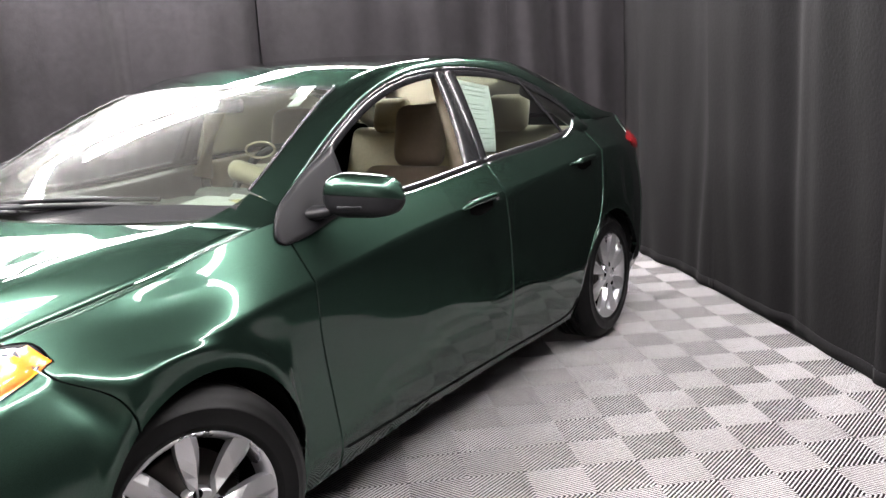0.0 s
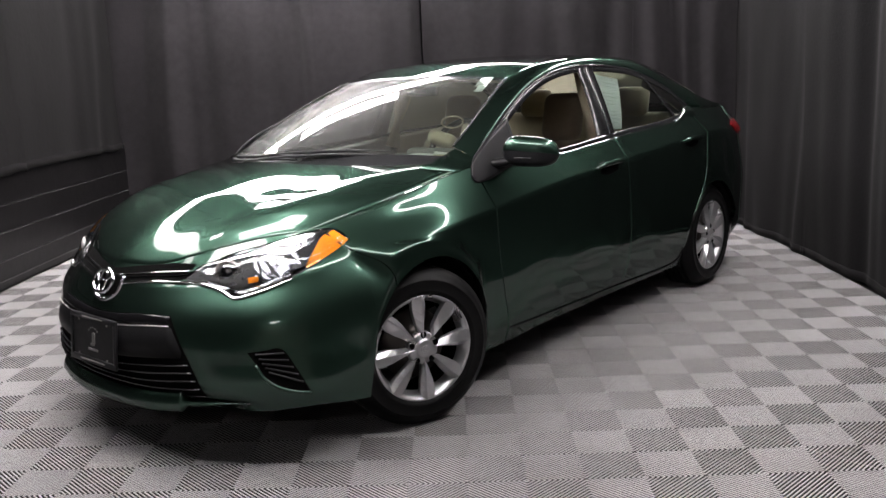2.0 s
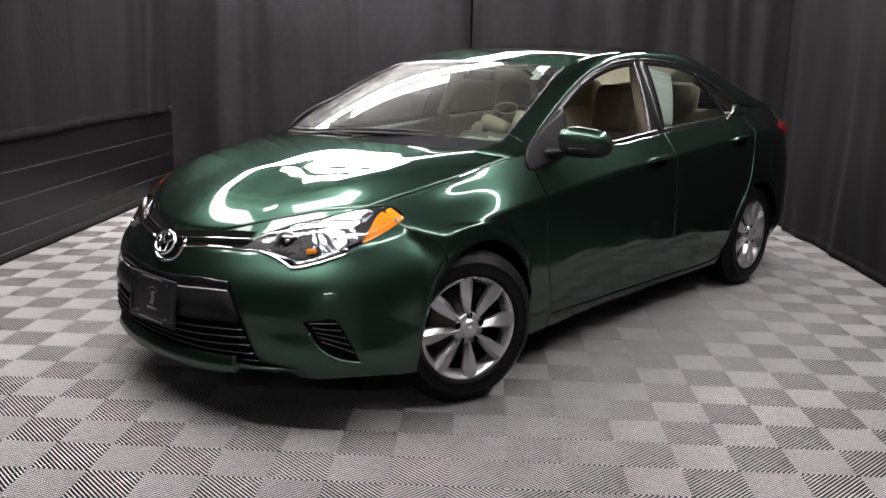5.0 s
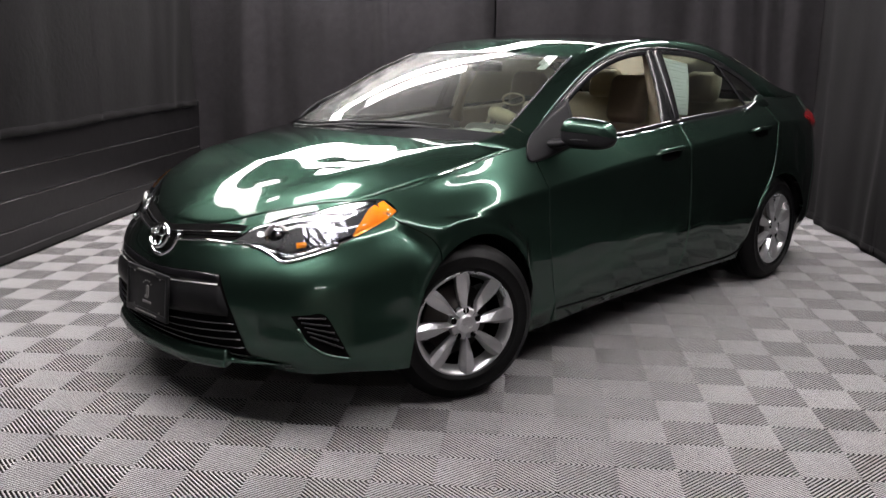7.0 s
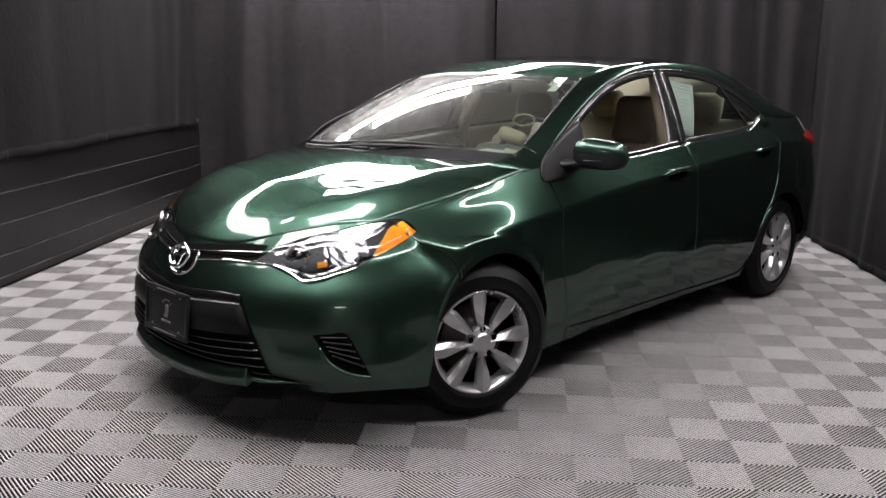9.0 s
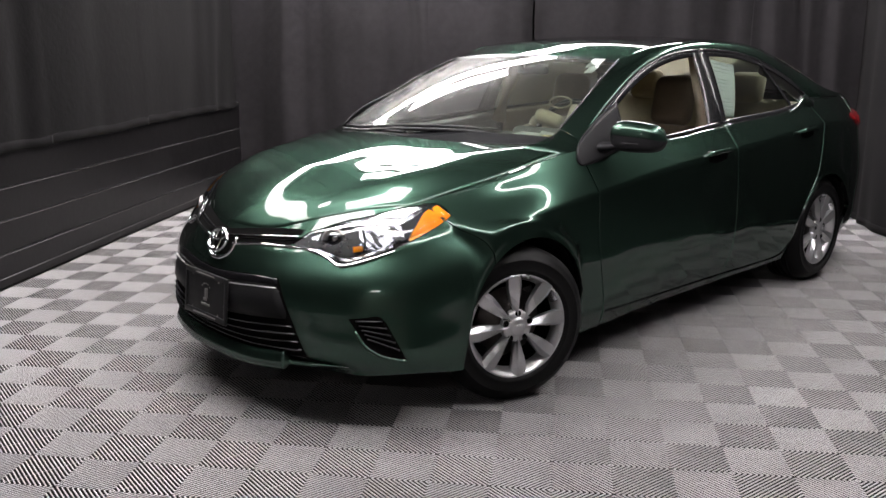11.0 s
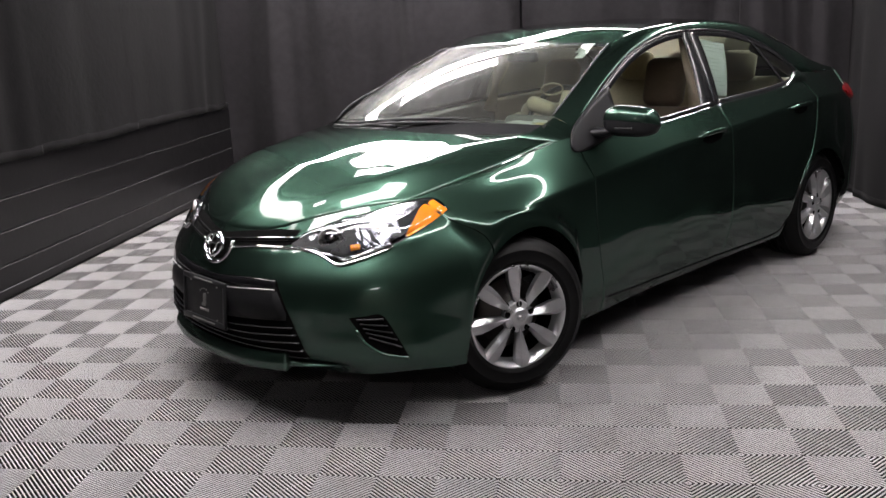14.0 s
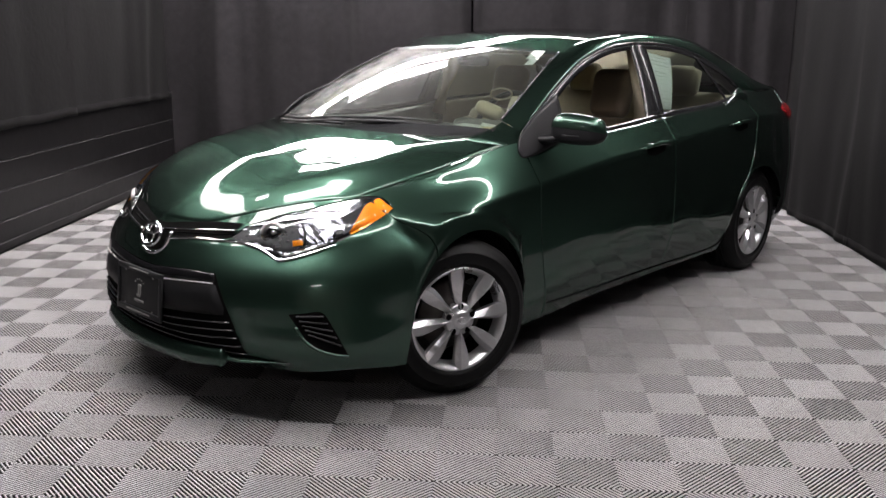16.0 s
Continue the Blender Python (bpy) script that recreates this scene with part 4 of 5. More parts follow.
def build_front(car, made):
    bumper = made["front_bumper"]
    for side in (-1, 1):
        hl = part("headlight", patch(HL_TOP, HL_BOT, 0.0025, 36, 10, side=side), HOUSING, car, "clear headlight with chrome inside and amber corner")
        # bright upper blade and the bowls
        blade_a = [(-0.632, -0.395, 0.714), (-0.565, -0.475, 0.748), (-0.482, -0.567, 0.777), (-0.380, -0.637, 0.804), (-0.300, -0.690, 0.816)]
        blade_b = [(-0.630, -0.400, 0.711), (-0.580, -0.490, 0.723), (-0.505, -0.593, 0.737), (-0.425, -0.665, 0.762), (-0.330, -0.690, 0.800)]
        part("reflector_blade", patch(blade_a, blade_b, 0.004, 20, 3, 0.002, side), REFLECTOR, hl, "bright chrome blade")
        # round projector with a bright ring, and the wide bowl beside it
        pc = lay((-0.603, -0.490, 0.698), -0.001)
        for nm, prof, m_ in (("bowl_ring", [(0.046, 0.0), (0.045, 0.010), (0.040, 0.013), (0.035, 0.010), (0.033, 0.0)], HOUSING_BRIGHT), ("projector", [(0.033, 0.002), (0.028, 0.010), (0.018, 0.015), (0.0005, 0.017)], REFLECTOR)):
            bm = revolve(prof, 28)
            bmesh.ops.transform(bm, matrix=look(pc, pc + Vector((-0.75, -0.62, 0.05))) @ pose(0, 0, 0, 90, 0, 0) @ Matrix.Scale(-1, 4, (0, 1, 0)), verts=bm.verts)
            bmesh.ops.recalc_face_normals(bm, faces=bm.faces)
            if side > 0:
                bm2 = mirrored(bm)
                bm.free()
                bm = bm2
            part(nm, bm, m_, hl)
        def facets(bm, amount, seed):
            rnd = random.Random(seed)
            for v in bm.verts:
                v.co += Vector((rnd.uniform(-1, 1), rnd.uniform(-1, 1), rnd.uniform(-1, 1))) * amount
            return bm

        bowl_a = [(-0.535, -0.555, 0.730), (-0.495, -0.600, 0.740), (-0.455, -0.640, 0.752), (-0.430, -0.668, 0.757)]
        bowl_b = [(-0.572, -0.605, 0.668), (-0.535, -0.645, 0.676), (-0.495, -0.685, 0.690), (-0.452, -0.712, 0.708)]
        part("bowl", facets(patch(bowl_a, bowl_b, 0.0035, 12, 5, -0.001, side), 0.0012, 3), BOWL, hl, "wide bright faceted lamp bowl", smooth=False)
        part("bowl_divider", rod([(-0.525, -0.560, 0.737), (-0.540, -0.595, 0.700), (-0.565, -0.615, 0.662)], 0.004, 0.006, side, 12), HOUSING, hl)
        part("amber_bulb", patch([(-0.585, -0.575, 0.685), (-0.560, -0.600, 0.687)], [(-0.588, -0.585, 0.664), (-0.558, -0.615, 0.668)], 0.007, 6, 4, 0.003, side), AMBER, hl)
        low_a = [(-0.652, -0.440, 0.668), (-0.634, -0.505, 0.655), (-0.612, -0.565, 0.642), (-0.565, -0.615, 0.655), (-0.490, -0.685, 0.692)]
        low_b = [(-0.653, -0.450, 0.660), (-0.637, -0.513, 0.642), (-0.622, -0.568, 0.626), (-0.570, -0.625, 0.643), (-0.488, -0.698, 0.682)]
        part("lower_reflector", facets(patch(low_a, low_b, 0.006, 16, 3, 0.004, side), 0.0008, 4), REFLECTOR, hl, smooth=False)
        am_a = [(-0.440, -0.718, 0.706), (-0.385, -0.705, 0.752), (-0.335, -0.690, 0.790), (-0.278, -0.700, 0.816)]
        am_b = [(-0.436, -0.726, 0.700), (-0.393, -0.743, 0.722), (-0.320, -0.752, 0.748), (-0.259, -0.751, 0.774)]
        part("indicator", patch(am_a, am_b, 0.005, 14, 6, 0.002, side), AMBER, hl, "amber corner indicator")
        part("lens", patch(HL_TOP, HL_BOT, 0.012, 36, 10, 0.006, side, rim=0.001), GLASS_CLEAR, hl)
        part("seal", rod(HL_TOP, 0.0035, 0.001, side, 40), DARK, hl)
        # bright strip under lamp and grille
        strip_pts = [(-0.780, -0.075, 0.640), (-0.754, -0.194, 0.655), (-0.712, -0.320, 0.660), (-0.686, -0.374, 0.660), (-0.655, -0.452, 0.652), (-0.640, -0.515, 0.632), (-0.631, -0.562, 0.615), (-0.580, -0.624, 0.632), (-0.489, -0.703, 0.673)]
        part("chrome_strip", rod(strip_pts, [0.006] * 20 + [0.008] * 10 + [0.0078 - 0.0006 * k for k in range(10)], 0.004, side, 40, 0.8), CHROME, car, "chrome strip from grille to headlight")
        # side vent
        va = [(-0.664, -0.646, 0.443), (-0.629, -0.697, 0.451), (-0.588, -0.740, 0.452), (-0.558, -0.780, 0.375)]
        vb = [(-0.651, -0.676, 0.399), (-0.638, -0.705, 0.358), (-0.607, -0.745, 0.325), (-0.532, -0.808, 0.299)]
        vent = part("side_vent", patch(va, vb, 0.002, 16, 6, side=side), DARK, car, "black slatted vent in the bumper corner")
        for k in range(5):
            f = (k + 0.5) / 5
            a = Vector(va[0]).lerp(Vector(vb[0]).lerp(Vector(vb[1]), 0.5), f) * 1.0
            b = Vector(va[2]).lerp(Vector(vb[3]), f * 0.86)
            part("slat", rod([a.lerp(b, 0.2), a.lerp(b, 0.55), a.lerp(b, 0.97)], 0.0055, 0.003, side, 10, 0.6), BLACK, vent)
        part("edge", rod([(-0.655, -0.672, 0.400), (-0.641, -0.703, 0.352), (-0.609, -0.745, 0.318), (-0.571, -0.779, 0.302), (-0.532, -0.810, 0.294)], 0.007, 0.002, side, 18), PAINT, vent)
    # upper grille
    gt = both([(-0.641, -0.364, 0.721), (-0.675, -0.266, 0.717), (-0.720, -0.139, 0.705), (-0.748, -0.030, 0.692)])
    gb = both([(-0.688, -0.348, 0.670), (-0.714, -0.315, 0.667), (-0.754, -0.194, 0.662), (-0.778, -0.050, 0.650)])
    gr = part("grille", patch(gt, gb, 0.002, 40, 4), DARK, car, "narrow black grille slot under the hood")
    mid = [tuple((Vector(a) + Vector(b)) / 2) for a, b in zip(gt, gb)]
    part("grille_bar", rod(mid, 0.0042, 0.004, -1, 40, 0.6), CHROME, gr, "thin chrome bar")
    part("grille_bar", rod([tuple(Vector(a).lerp(Vector(b), 0.72)) for a, b in zip(gt, gb)], 0.004, 0.003, -1, 40, 0.6), DARK, gr)
    # badge: a chrome ring with an upright and a level loop, on a chrome cup
    bd = part("badge", bmesh.new(), CHROME, car, "oval chrome badge of plain loops")
    B0 = Vector((-0.806, 0, 0.652))
    M = Matrix.Translation(B0) @ Matrix.Rotation(radians(26), 4, "Y")

    def loop(w_, h_, r, dz=0.0, dx=0.0, name="loop"):
        pts = [M @ Vector((dx, w_ * math.cos(a), dz + h_ * math.sin(a))) for a in [2 * math.pi * k / 28 for k in range(29)]]
        part(name, tube(pts, r, 8, caps=False), CHROME, bd)

    loop(0.062, 0.045, 0.0075, name="ring")
    loop(0.022, 0.042, 0.0055)
    loop(0.044, 0.018, 0.0055, 0.022)
    cup = [(-0.765, -0.088, 0.665), (-0.795, -0.080, 0.615), (-0.808, -0.045, 0.588), (-0.812, 0.0, 0.580)]
    part("cup", rod(both(cup), 0.010, 0.004, -1, 40, 0.8), CHROME, bd, "chrome cup under the badge")
    part("badge_back", patch(both([(-0.755, -0.075, 0.685), (-0.755, 0.0, 0.688)]), both([(-0.800, -0.062, 0.605), (-0.806, 0.0, 0.592)]), 0.002, 12, 6), DARK, bd)
    # lower mouth with its plate panel and slats
    mt = both([(-0.772, -0.368, 0.560), (-0.805, -0.269, 0.562), (-0.826, -0.101, 0.549), (-0.829, -0.030, 0.544)])
    mb = both([(-0.735, -0.500, 0.270), (-0.775, -0.400, 0.262), (-0.805, -0.250, 0.255), (-0.815, -0.050, 0.245)])
    mo = part("lower_grille", patch(mt, mb, 0.002, 48, 12), DARK, car, "black lower grille with level slats")
    pa = both([(-0.778, -0.378, 0.524), (-0.810, -0.276, 0.520), (-0.832, -0.106, 0.506), (-0.836, -0.030, 0.500)])
    pb = both([(-0.768, -0.435, 0.410), (-0.820, -0.280, 0.400), (-0.837, -0.100, 0.383), (-0.839, -0.030, 0.380)])
    part("panel", patch(pa, pb, 0.016, 48, 4, 0.004, rim=0.001), PANEL, mo, "satin dark grey plate panel")
    for f in (0.10, 0.30, 0.50, 0.70, 0.90):
        pts = [tuple(Vector(a).lerp(Vector(b), f)) for a, b in zip([(x, y * (1.0), z - 0.006) for x, y, z in pb], mb)]
        part("slat", rod(pts, 0.0060, 0.008, -1, 48, 0.6), TRIMBLACK, mo)
    part("upper_trim", patch(mt, pa, 0.007, 48, 6, 0.003, rim=0.001), DEEP, mo, "gloss black trim over the plate panel")
    part("trim_edge", rod(pa, 0.0022, 0.018, -1, 60), HOUSING_BRIGHT, mo)
    # lip below: a scooped blade in the middle that ends in a step, and a thin shelf running out to each side
    inner_p = ((-0.014, 0.268), (0.008, 0.263), (0.020, 0.248), (0.027, 0.228), (0.028, 0.208), (0.022, 0.194), (0.006, 0.188), (-0.050, 0.196))
    outer_p = ((-0.014, 0.262), (-0.002, 0.257), (0.005, 0.254), (0.009, 0.250), (0.009, 0.245), (0.005, 0.239), (-0.004, 0.236), (-0.050, 0.236))
    rows = []
    for a in by_len(both([tuple(curve_at(LOW, t)) for t in (0.0, 0.6, 1.0, 1.5, 2.0, 2.5, 3.0, 3.5)][::-1]), 221):
        d = Vector((-0.85, a.y * 0.9, 0)).normalized()
        mid_ = 1 - ease(abs(a.y), 0.400, 0.424)
        run = 1 - ease(abs(a.y), 0.44, 0.64)
        rise = 0.028 * min(1.0, abs(a.y) / 0.42) ** 2
        rows.append([Vector((a.x, a.y, 0)) + d * (o0 * mid_ + (o1 * run - 0.012 * (1 - run)) * (1 - mid_)) + Vector((0, 0, (z0 + rise) * mid_ + (z1 * run + 0.258 * (1 - run)) * (1 - mid_))) for (o0, z0), (o1, z1) in zip(inner_p, outer_p)])
    part("front_lip", thick(grid(rows, flip=True), 0.003), PAINT, bumper)
    # number plate in a dark frame
    P = Matrix.Translation((-0.866, 0.006, 0.438)) @ Matrix.Rotation(radians(6), 4, "Y")
    np_ = part("number_plate", box((0.006, 0.300, 0.150), (0, 0, 0), 0.002), PLATE, car, "black show plate in a dark plastic frame")
    np_.data.transform(P)
    fr = bmesh.new()
    for sz, at in (((0.012, 0.322, 0.020), (-0.002, 0, 0.080)), ((0.012, 0.322, 0.024), (-0.002, 0, -0.082)), ((0.012, 0.018, 0.15), (-0.002, 0.152, 0)), ((0.012, 0.018, 0.15), (-0.002, -0.152, 0))):
        box(sz, at, 0.003, P, fr)
    part("plate_frame", fr, BLACK, np_)
    for w_, h_, y, z in ((0.14, 0.006, 0, 0.080), (0.17, 0.006, 0, -0.082)):
        part("lettering_bar", box((0.002, w_, h_), (-0.0085, y, z), m=P), PLATE_INK, np_)
    # a small emblem: an arc of marks over an upright with a foot, and a bar under it
    part("emblem", box((0.002, 0.018, 0.044), (-0.0045, -0.004, 0.004), 0.004, m=P), PLATE_INK, np_, "small grey emblem")
    part("emblem_foot", box((0.002, 0.026, 0.011), (-0.0050, 0.004, -0.020), 0.002, m=P), PLATE_INK, np_)
    part("emblem_bar", box((0.002, 0.066, 0.010), (-0.0045, 0, -0.040), m=P), PLATE_INK, np_)
    for k in range(5):
        a = radians(-44 + 22 * k)
        part("emblem_mark", box((0.002, 0.0065, 0.0065), (-0.0045, 0.042 * math.sin(a), 0.002 + 0.042 * math.cos(a)), 0.001, m=P), PLATE_INK, np_)
    for y in (-0.10, 0.10):
        for z in (-0.065, 0.065):
            part("bolt", box((0.004, 0.008, 0.008), (-0.006, y, z), 0.002, m=P), PLATE_INK, np_)


def build_sides(car, made):
    for side in (-1, 1):
        for (dn, x0, x1, z) in (("front_door", 1.285, 1.535, 0.878), ("rear_door", 2.275, 2.510, 0.930)):
            door = made[dn, side]
            cup_a = [(x0 + 0.05, -0.88, z + 0.022), (x0 + 0.12, -0.88, z + 0.030), (x1 - 0.03, -0.88, z + 0.024)]
            cup_b = [(x0 + 0.05, -0.88, z - 0.030), (x0 + 0.12, -0.88, z - 0.045), (x1 - 0.03, -0.88, z - 0.030)]
            part("handle_cup", patch(cup_a, cup_b, 0.0015, 14, 6, side=side), DARK, door)
            pts = [(x0, -0.885, z - 0.004), (x0 + 0.03, -0.885, z), (x0 + 0.12, -0.885, z + 0.004), (x1 - 0.04, -0.885, z + 0.006), (x1, -0.885, z + 0.004)]
            hb = [lay(p, o) for p, o in zip(by_len(pts, 20), [0.003, 0.010, 0.018] + [0.024] * 14 + [0.018, 0.010, 0.003])]
            part("door_handle", tube([(p.x, p.y if side < 0 else -p.y, p.z) for p in hb], [0.006, 0.010, 0.013] + [0.0145] * 14 + [0.013, 0.012, 0.009], 10, flat=0.9), PAINT, door, "body-coloured pull handle")
        # sill strip under the doors
        pts = [(0.52, -0.83, 0.215), (1.0, -0.83, 0.208), (1.7, -0.83, 0.208), (2.28, -0.83, 0.215)]
        part("sill", tube([(x, 0.772 * side, z - 0.012) for x, y, z in by_len(pts, 20)], 0.026, 10), PAINT, car)
        part("door_bottom_gap", rod([(0.58, -0.85, 0.262), (1.0, -0.83, 0.236), (1.6, -0.82, 0.222), (2.22, -0.83, 0.222), (2.32, -0.85, 0.30)], 0.0036, 0.0014, side, 60, nn=6), DARK, car)
        # rear lamp
        ta = [(3.13, -0.79, 0.965), (3.25, -0.765, 0.995), (3.42, -0.70, 1.010), (3.55, -0.60, 1.005)]
        tb = [(3.15, -0.80, 0.945), (3.26, -0.80, 0.890), (3.44, -0.74, 0.860), (3.60, -0.60, 0.855)]
        part("tail_light", patch(ta, tb, 0.004, 18, 6, 0.010, side, rim=0.001), REDLENS, car, "red wrap-round tail light")
    for side in (-1,):
        # driver's mirror
        mr = part("door_mirror", bmesh.new(), BLACK, car, "green door mirror on a black foot")
        rows, cap = [], []
        for k in range(17):
            f = k / 16
            y = -0.858 - 0.196 * f
            grow = max(0.06, (1 - abs(2 * f - 0.92) ** 3.4) ** 0.40) if f < 0.96 else 0.10
            cx, cz = 0.598 + 0.085 * f, 1.022 - 0.016 * f
            h, d = (0.072 - 0.010 * f) * grow, 0.062 * grow
            row = []
            for j in range(28):
                a = 2 * math.pi * j / 28
                c, s_ = math.cos(a), math.sin(a)
                px = cx + d * (abs(c) ** 0.72) * (1 if c > 0 else -1)
                pz = cz + h * (abs(s_) ** 0.72) * (1 if s_ > 0 else -1) * (1.0 if s_ > 0 else 0.86)
                row.append(Vector((px, y * -side, pz)))
            rows.append(row)
            # the painted cap covers the upper front and turns in along its lower edge
            row = []
            for j in range(23):
                a, g = radians(30 + 143 * min(1.0, j / 20)), 1.035 if j < 21 else (1.015, 0.94)[j - 21]
                c, s_ = math.cos(a), math.sin(a)
                drop = (0, 0.003, 0.004)[max(0, j - 20)]
                row.append(Vector((cx + g * d * (abs(c) ** 0.72) * (1 if c > 0 else -1), y * -side, cz + g * h * abs(s_) ** 0.72 - drop)))
            cap.append(row)
        shell = grid(rows, closed=True)
        bmesh.ops.contextual_create(shell, geom=[e for e in shell.edges if e.is_boundary])
        bmesh.ops.recalc_face_normals(shell, faces=shell.faces)
        part("mirror_housing", shell, BLACK, mr, "black plastic mirror shell")
        part("mirror_cap", outward(grid(cap), (0.64, -0.95, 1.0)), PAINT, mr, "green painted cap")
        foot = [(0.575, 0.795, 0.972), (0.580, 0.83, 0.975), (0.60, 0.88, 0.985), (0.615, 0.94, 0.99)]
        part("mirror_foot", tube([(x, y * side, z) for x, y, z in by_len(foot, 10)], [0.052, 0.050, 0.046, 0.042, 0.038, 0.035, 0.032, 0.03, 0.028, 0.02], 12, flat=0.45), BLACK, mr)
        part("indicator", tube([(0.510, 0.95 * side, 1.004), (0.525, 1.02 * side, 1.004)], 0.004, 6), BLACK, mr)


def wheel(car, x, side, name="wheel"):
    """A tyre with a silver eight-spoke cover."""
    w = part(name, bmesh.new(), TYRE, car, "black tyre with a silver eight-spoke wheel cover")
    turn = Matrix.Rotation(radians(-20 if x < 1 else 0), 4, "Z")
    c = Matrix.Translation((x, 0.865 * side, WR)) @ turn @ (Matrix.Identity(4) if side < 0 else Matrix.Rotation(math.pi, 4, "Z"))
    w.matrix_local = c
    # profile: outer face at y = 0, the car's middle towards +y
    prof = [(0.200, 0.022), (0.208, 0.004), (0.222, -0.004), (0.226, -0.0065), (0.230, -0.0065), (0.233, -0.0045), (0.250, -0.006), (0.264, -0.004), (0.267, -0.0055), (0.270, -0.0055), (0.273, -0.001), (0.288, 0.008), (0.302, 0.022), (0.309, 0.034)]
    for k in range(5):
        y = 0.040 + k * 0.034
        prof += [(0.3155, y), (0.3165, y + 0.014), (0.3155, y + 0.026), (0.309, y + 0.028), (0.309, y + 0.032)]
    prof += [(0.302, 0.206), (0.270, 0.216), (0.222, 0.212), (0.200, 0.2)]
    part("tyre", revolve(prof, 72), TYRE, w)
    part("rim_barrel", revolve([(0.206, 0.010), (0.200, 0.05), (0.192, 0.12), (0.196, 0.20)], 48), DARK, w)
    part("brake_disc", revolve([(0.001, 0.078), (0.07, 0.078), (0.075, 0.090), (0.138, 0.090), (0.140, 0.10)], 40), mat_disc, w)
    ring = revolve([(0.180, 0.052), (0.186, 0.030), (0.196, 0.012), (0.204, 0.002), (0.210, 0.000), (0.214, 0.006), (0.212, 0.014)], 72)
    part("wheel_cover", ring, ALLOY, w, "silver plastic eight-spoke cover")
    sp = bmesh.new()
    # one spoke: a flat broad blade at the rim, folded to a ridge where it narrows towards the hub
    for r, wd, y, fall, ridge in ((0.034, 0.0105, 0.004, 0.010, -0.003), (0.065, 0.0140, 0.001, 0.010, -0.004), (0.100, 0.0215, -0.001, 0.009, -0.005), (0.135, 0.0300, -0.002, 0.007, -0.005), (0.170, 0.0345, -0.002, 0.005, -0.004), (0.207, 0.0320, 0.000, 0.004, -0.002)):
        for a, dy in ((-1.0, 0.030), (-0.95, fall + 0.006), (-0.40, ridge), (-0.30, ridge - 0.001), (0.95, fall + 0.002), (1.0, 0.030)):
            sp.verts.new((r, y + dy, wd * 0.91 * a))
    sp.verts.ensure_lookup_table()
    for k in range(5):
        for j in range(5):
            i = k * 6 + j
            sp.faces.new((sp.verts[i], sp.verts[i + 1], sp.verts[i + 7], sp.verts[i + 6]))
    bmesh.ops.recalc_face_normals(sp, faces=sp.faces)
    if sum(f.normal.y for f in sp.faces) > 0:
        bmesh.ops.reverse_faces(sp, faces=sp.faces)
    me = bpy.data.meshes.new("spoke")
    sp.to_mesh(me)
    sp.free()
    me.materials.append(ALLOY)
    for k in range(8):
        o = new("spoke", me)
        o.parent = w
        o.matrix_local = Matrix.Rotation(radians(45 * k + (86 if x < 1 else 70)), 4, "Y")
    part("hub_cap", revolve([(0.066, 0.032), (0.064, 0.008), (0.058, 0.003), (0.040, 0.001), (0.035, -0.007), (0.031, -0.010), (0.012, -0.011), (0.0005, -0.011)], 40), ALLOY, w)
    for k in range(5):
        a = radians(72 * k + 90)
        part("lug_hole", revolve([(0.0130, 0.0010), (0.0115, -0.0012), (0.0108, 0.0010), (0.0005, 0.0010)], 14), DARK, w).matrix_local = Matrix.Translation((0.055 * math.cos(a), 0.0, 0.055 * math.sin(a)))
    for w_, h_ in ((0.020, 0.014), (0.007, 0.013), (0.013, 0.006)):
        part("emblem", tube([(w_ * math.cos(a), -0.0138, h_ * math.sin(a)) for a in [2 * math.pi * k / 20 for k in range(21)]], 0.0016, 6, caps=False), ALLOY, w)
    return w


mat_disc = mat("dull_steel", (0.10, 0.09, 0.085), 0.5, 0.8)


def build_under(car):
    for side in (-1, 1):
        for xc, zc, rc in ARCHES:
            rows = []
            for y in (0.862, 0.80, 0.60):
                rows.append([(xc + (rc + 0.004) * math.cos(a), y * side, zc + (rc + 0.004) * math.sin(a)) for a in [math.pi * (0.03 + 0.94 * k / 24) for k in range(25)]])
            rows.append([(xc + (rc - 0.3) * math.cos(a), 0.60 * side, zc + 0.1 * math.sin(a)) for a in [math.pi * k / 24 for k in range(25)]])
            part("wheel_liner", thick(grid(rows), 0.003), DARK, car)
    # a floor pan that follows the plan of the sills
    pts = [(p.x + (0.05 if p.x < 0 else -0.05 if p.x > 3 else 0), max(0, p.y - 0.06)) for p in fine(SILL, 0, 16, 60)]
    rows = []
    for x, y in pts:
        if y > 0.6 and (abs(x - XF) < 0.42 or abs(x - XR) < 0.42):
            y = 0.56
        rows.append([(x, -y, 0.235), (x, 0, 0.205), (x, y, 0.235)])
    part("floor_pan", thick(grid(rows), 0.01), DARK, car)
    # dark inner skin behind the shut lines
    for side in (-1, 1):
        rows = []
        for i in range(0, len(COLS), 2):
            c = COLS[i]
            if -0.1 < c[12].x < 3.1:
                rows.append([Vector((p.x, (p.y - 0.030) * side, p.z)) for p in c[4::3]])
        part("inner_skin", grid(rows), DARK, car)
    # front of the engine bay, to close the view through gaps
    part("engine_cover", box((0.75, 1.2, 0.3), (-0.15, 0, 0.62), 0.05), DARK, car)


def cushion(size, m, bm=None, r=None, seg=4):
    """A soft block."""
    r = r or min(size) * 0.42
    b = box(size, (0, 0, 0), r, seg=seg)
    bmesh.ops.transform(b, matrix=m, verts=b.verts)
    return merge(bm, b)


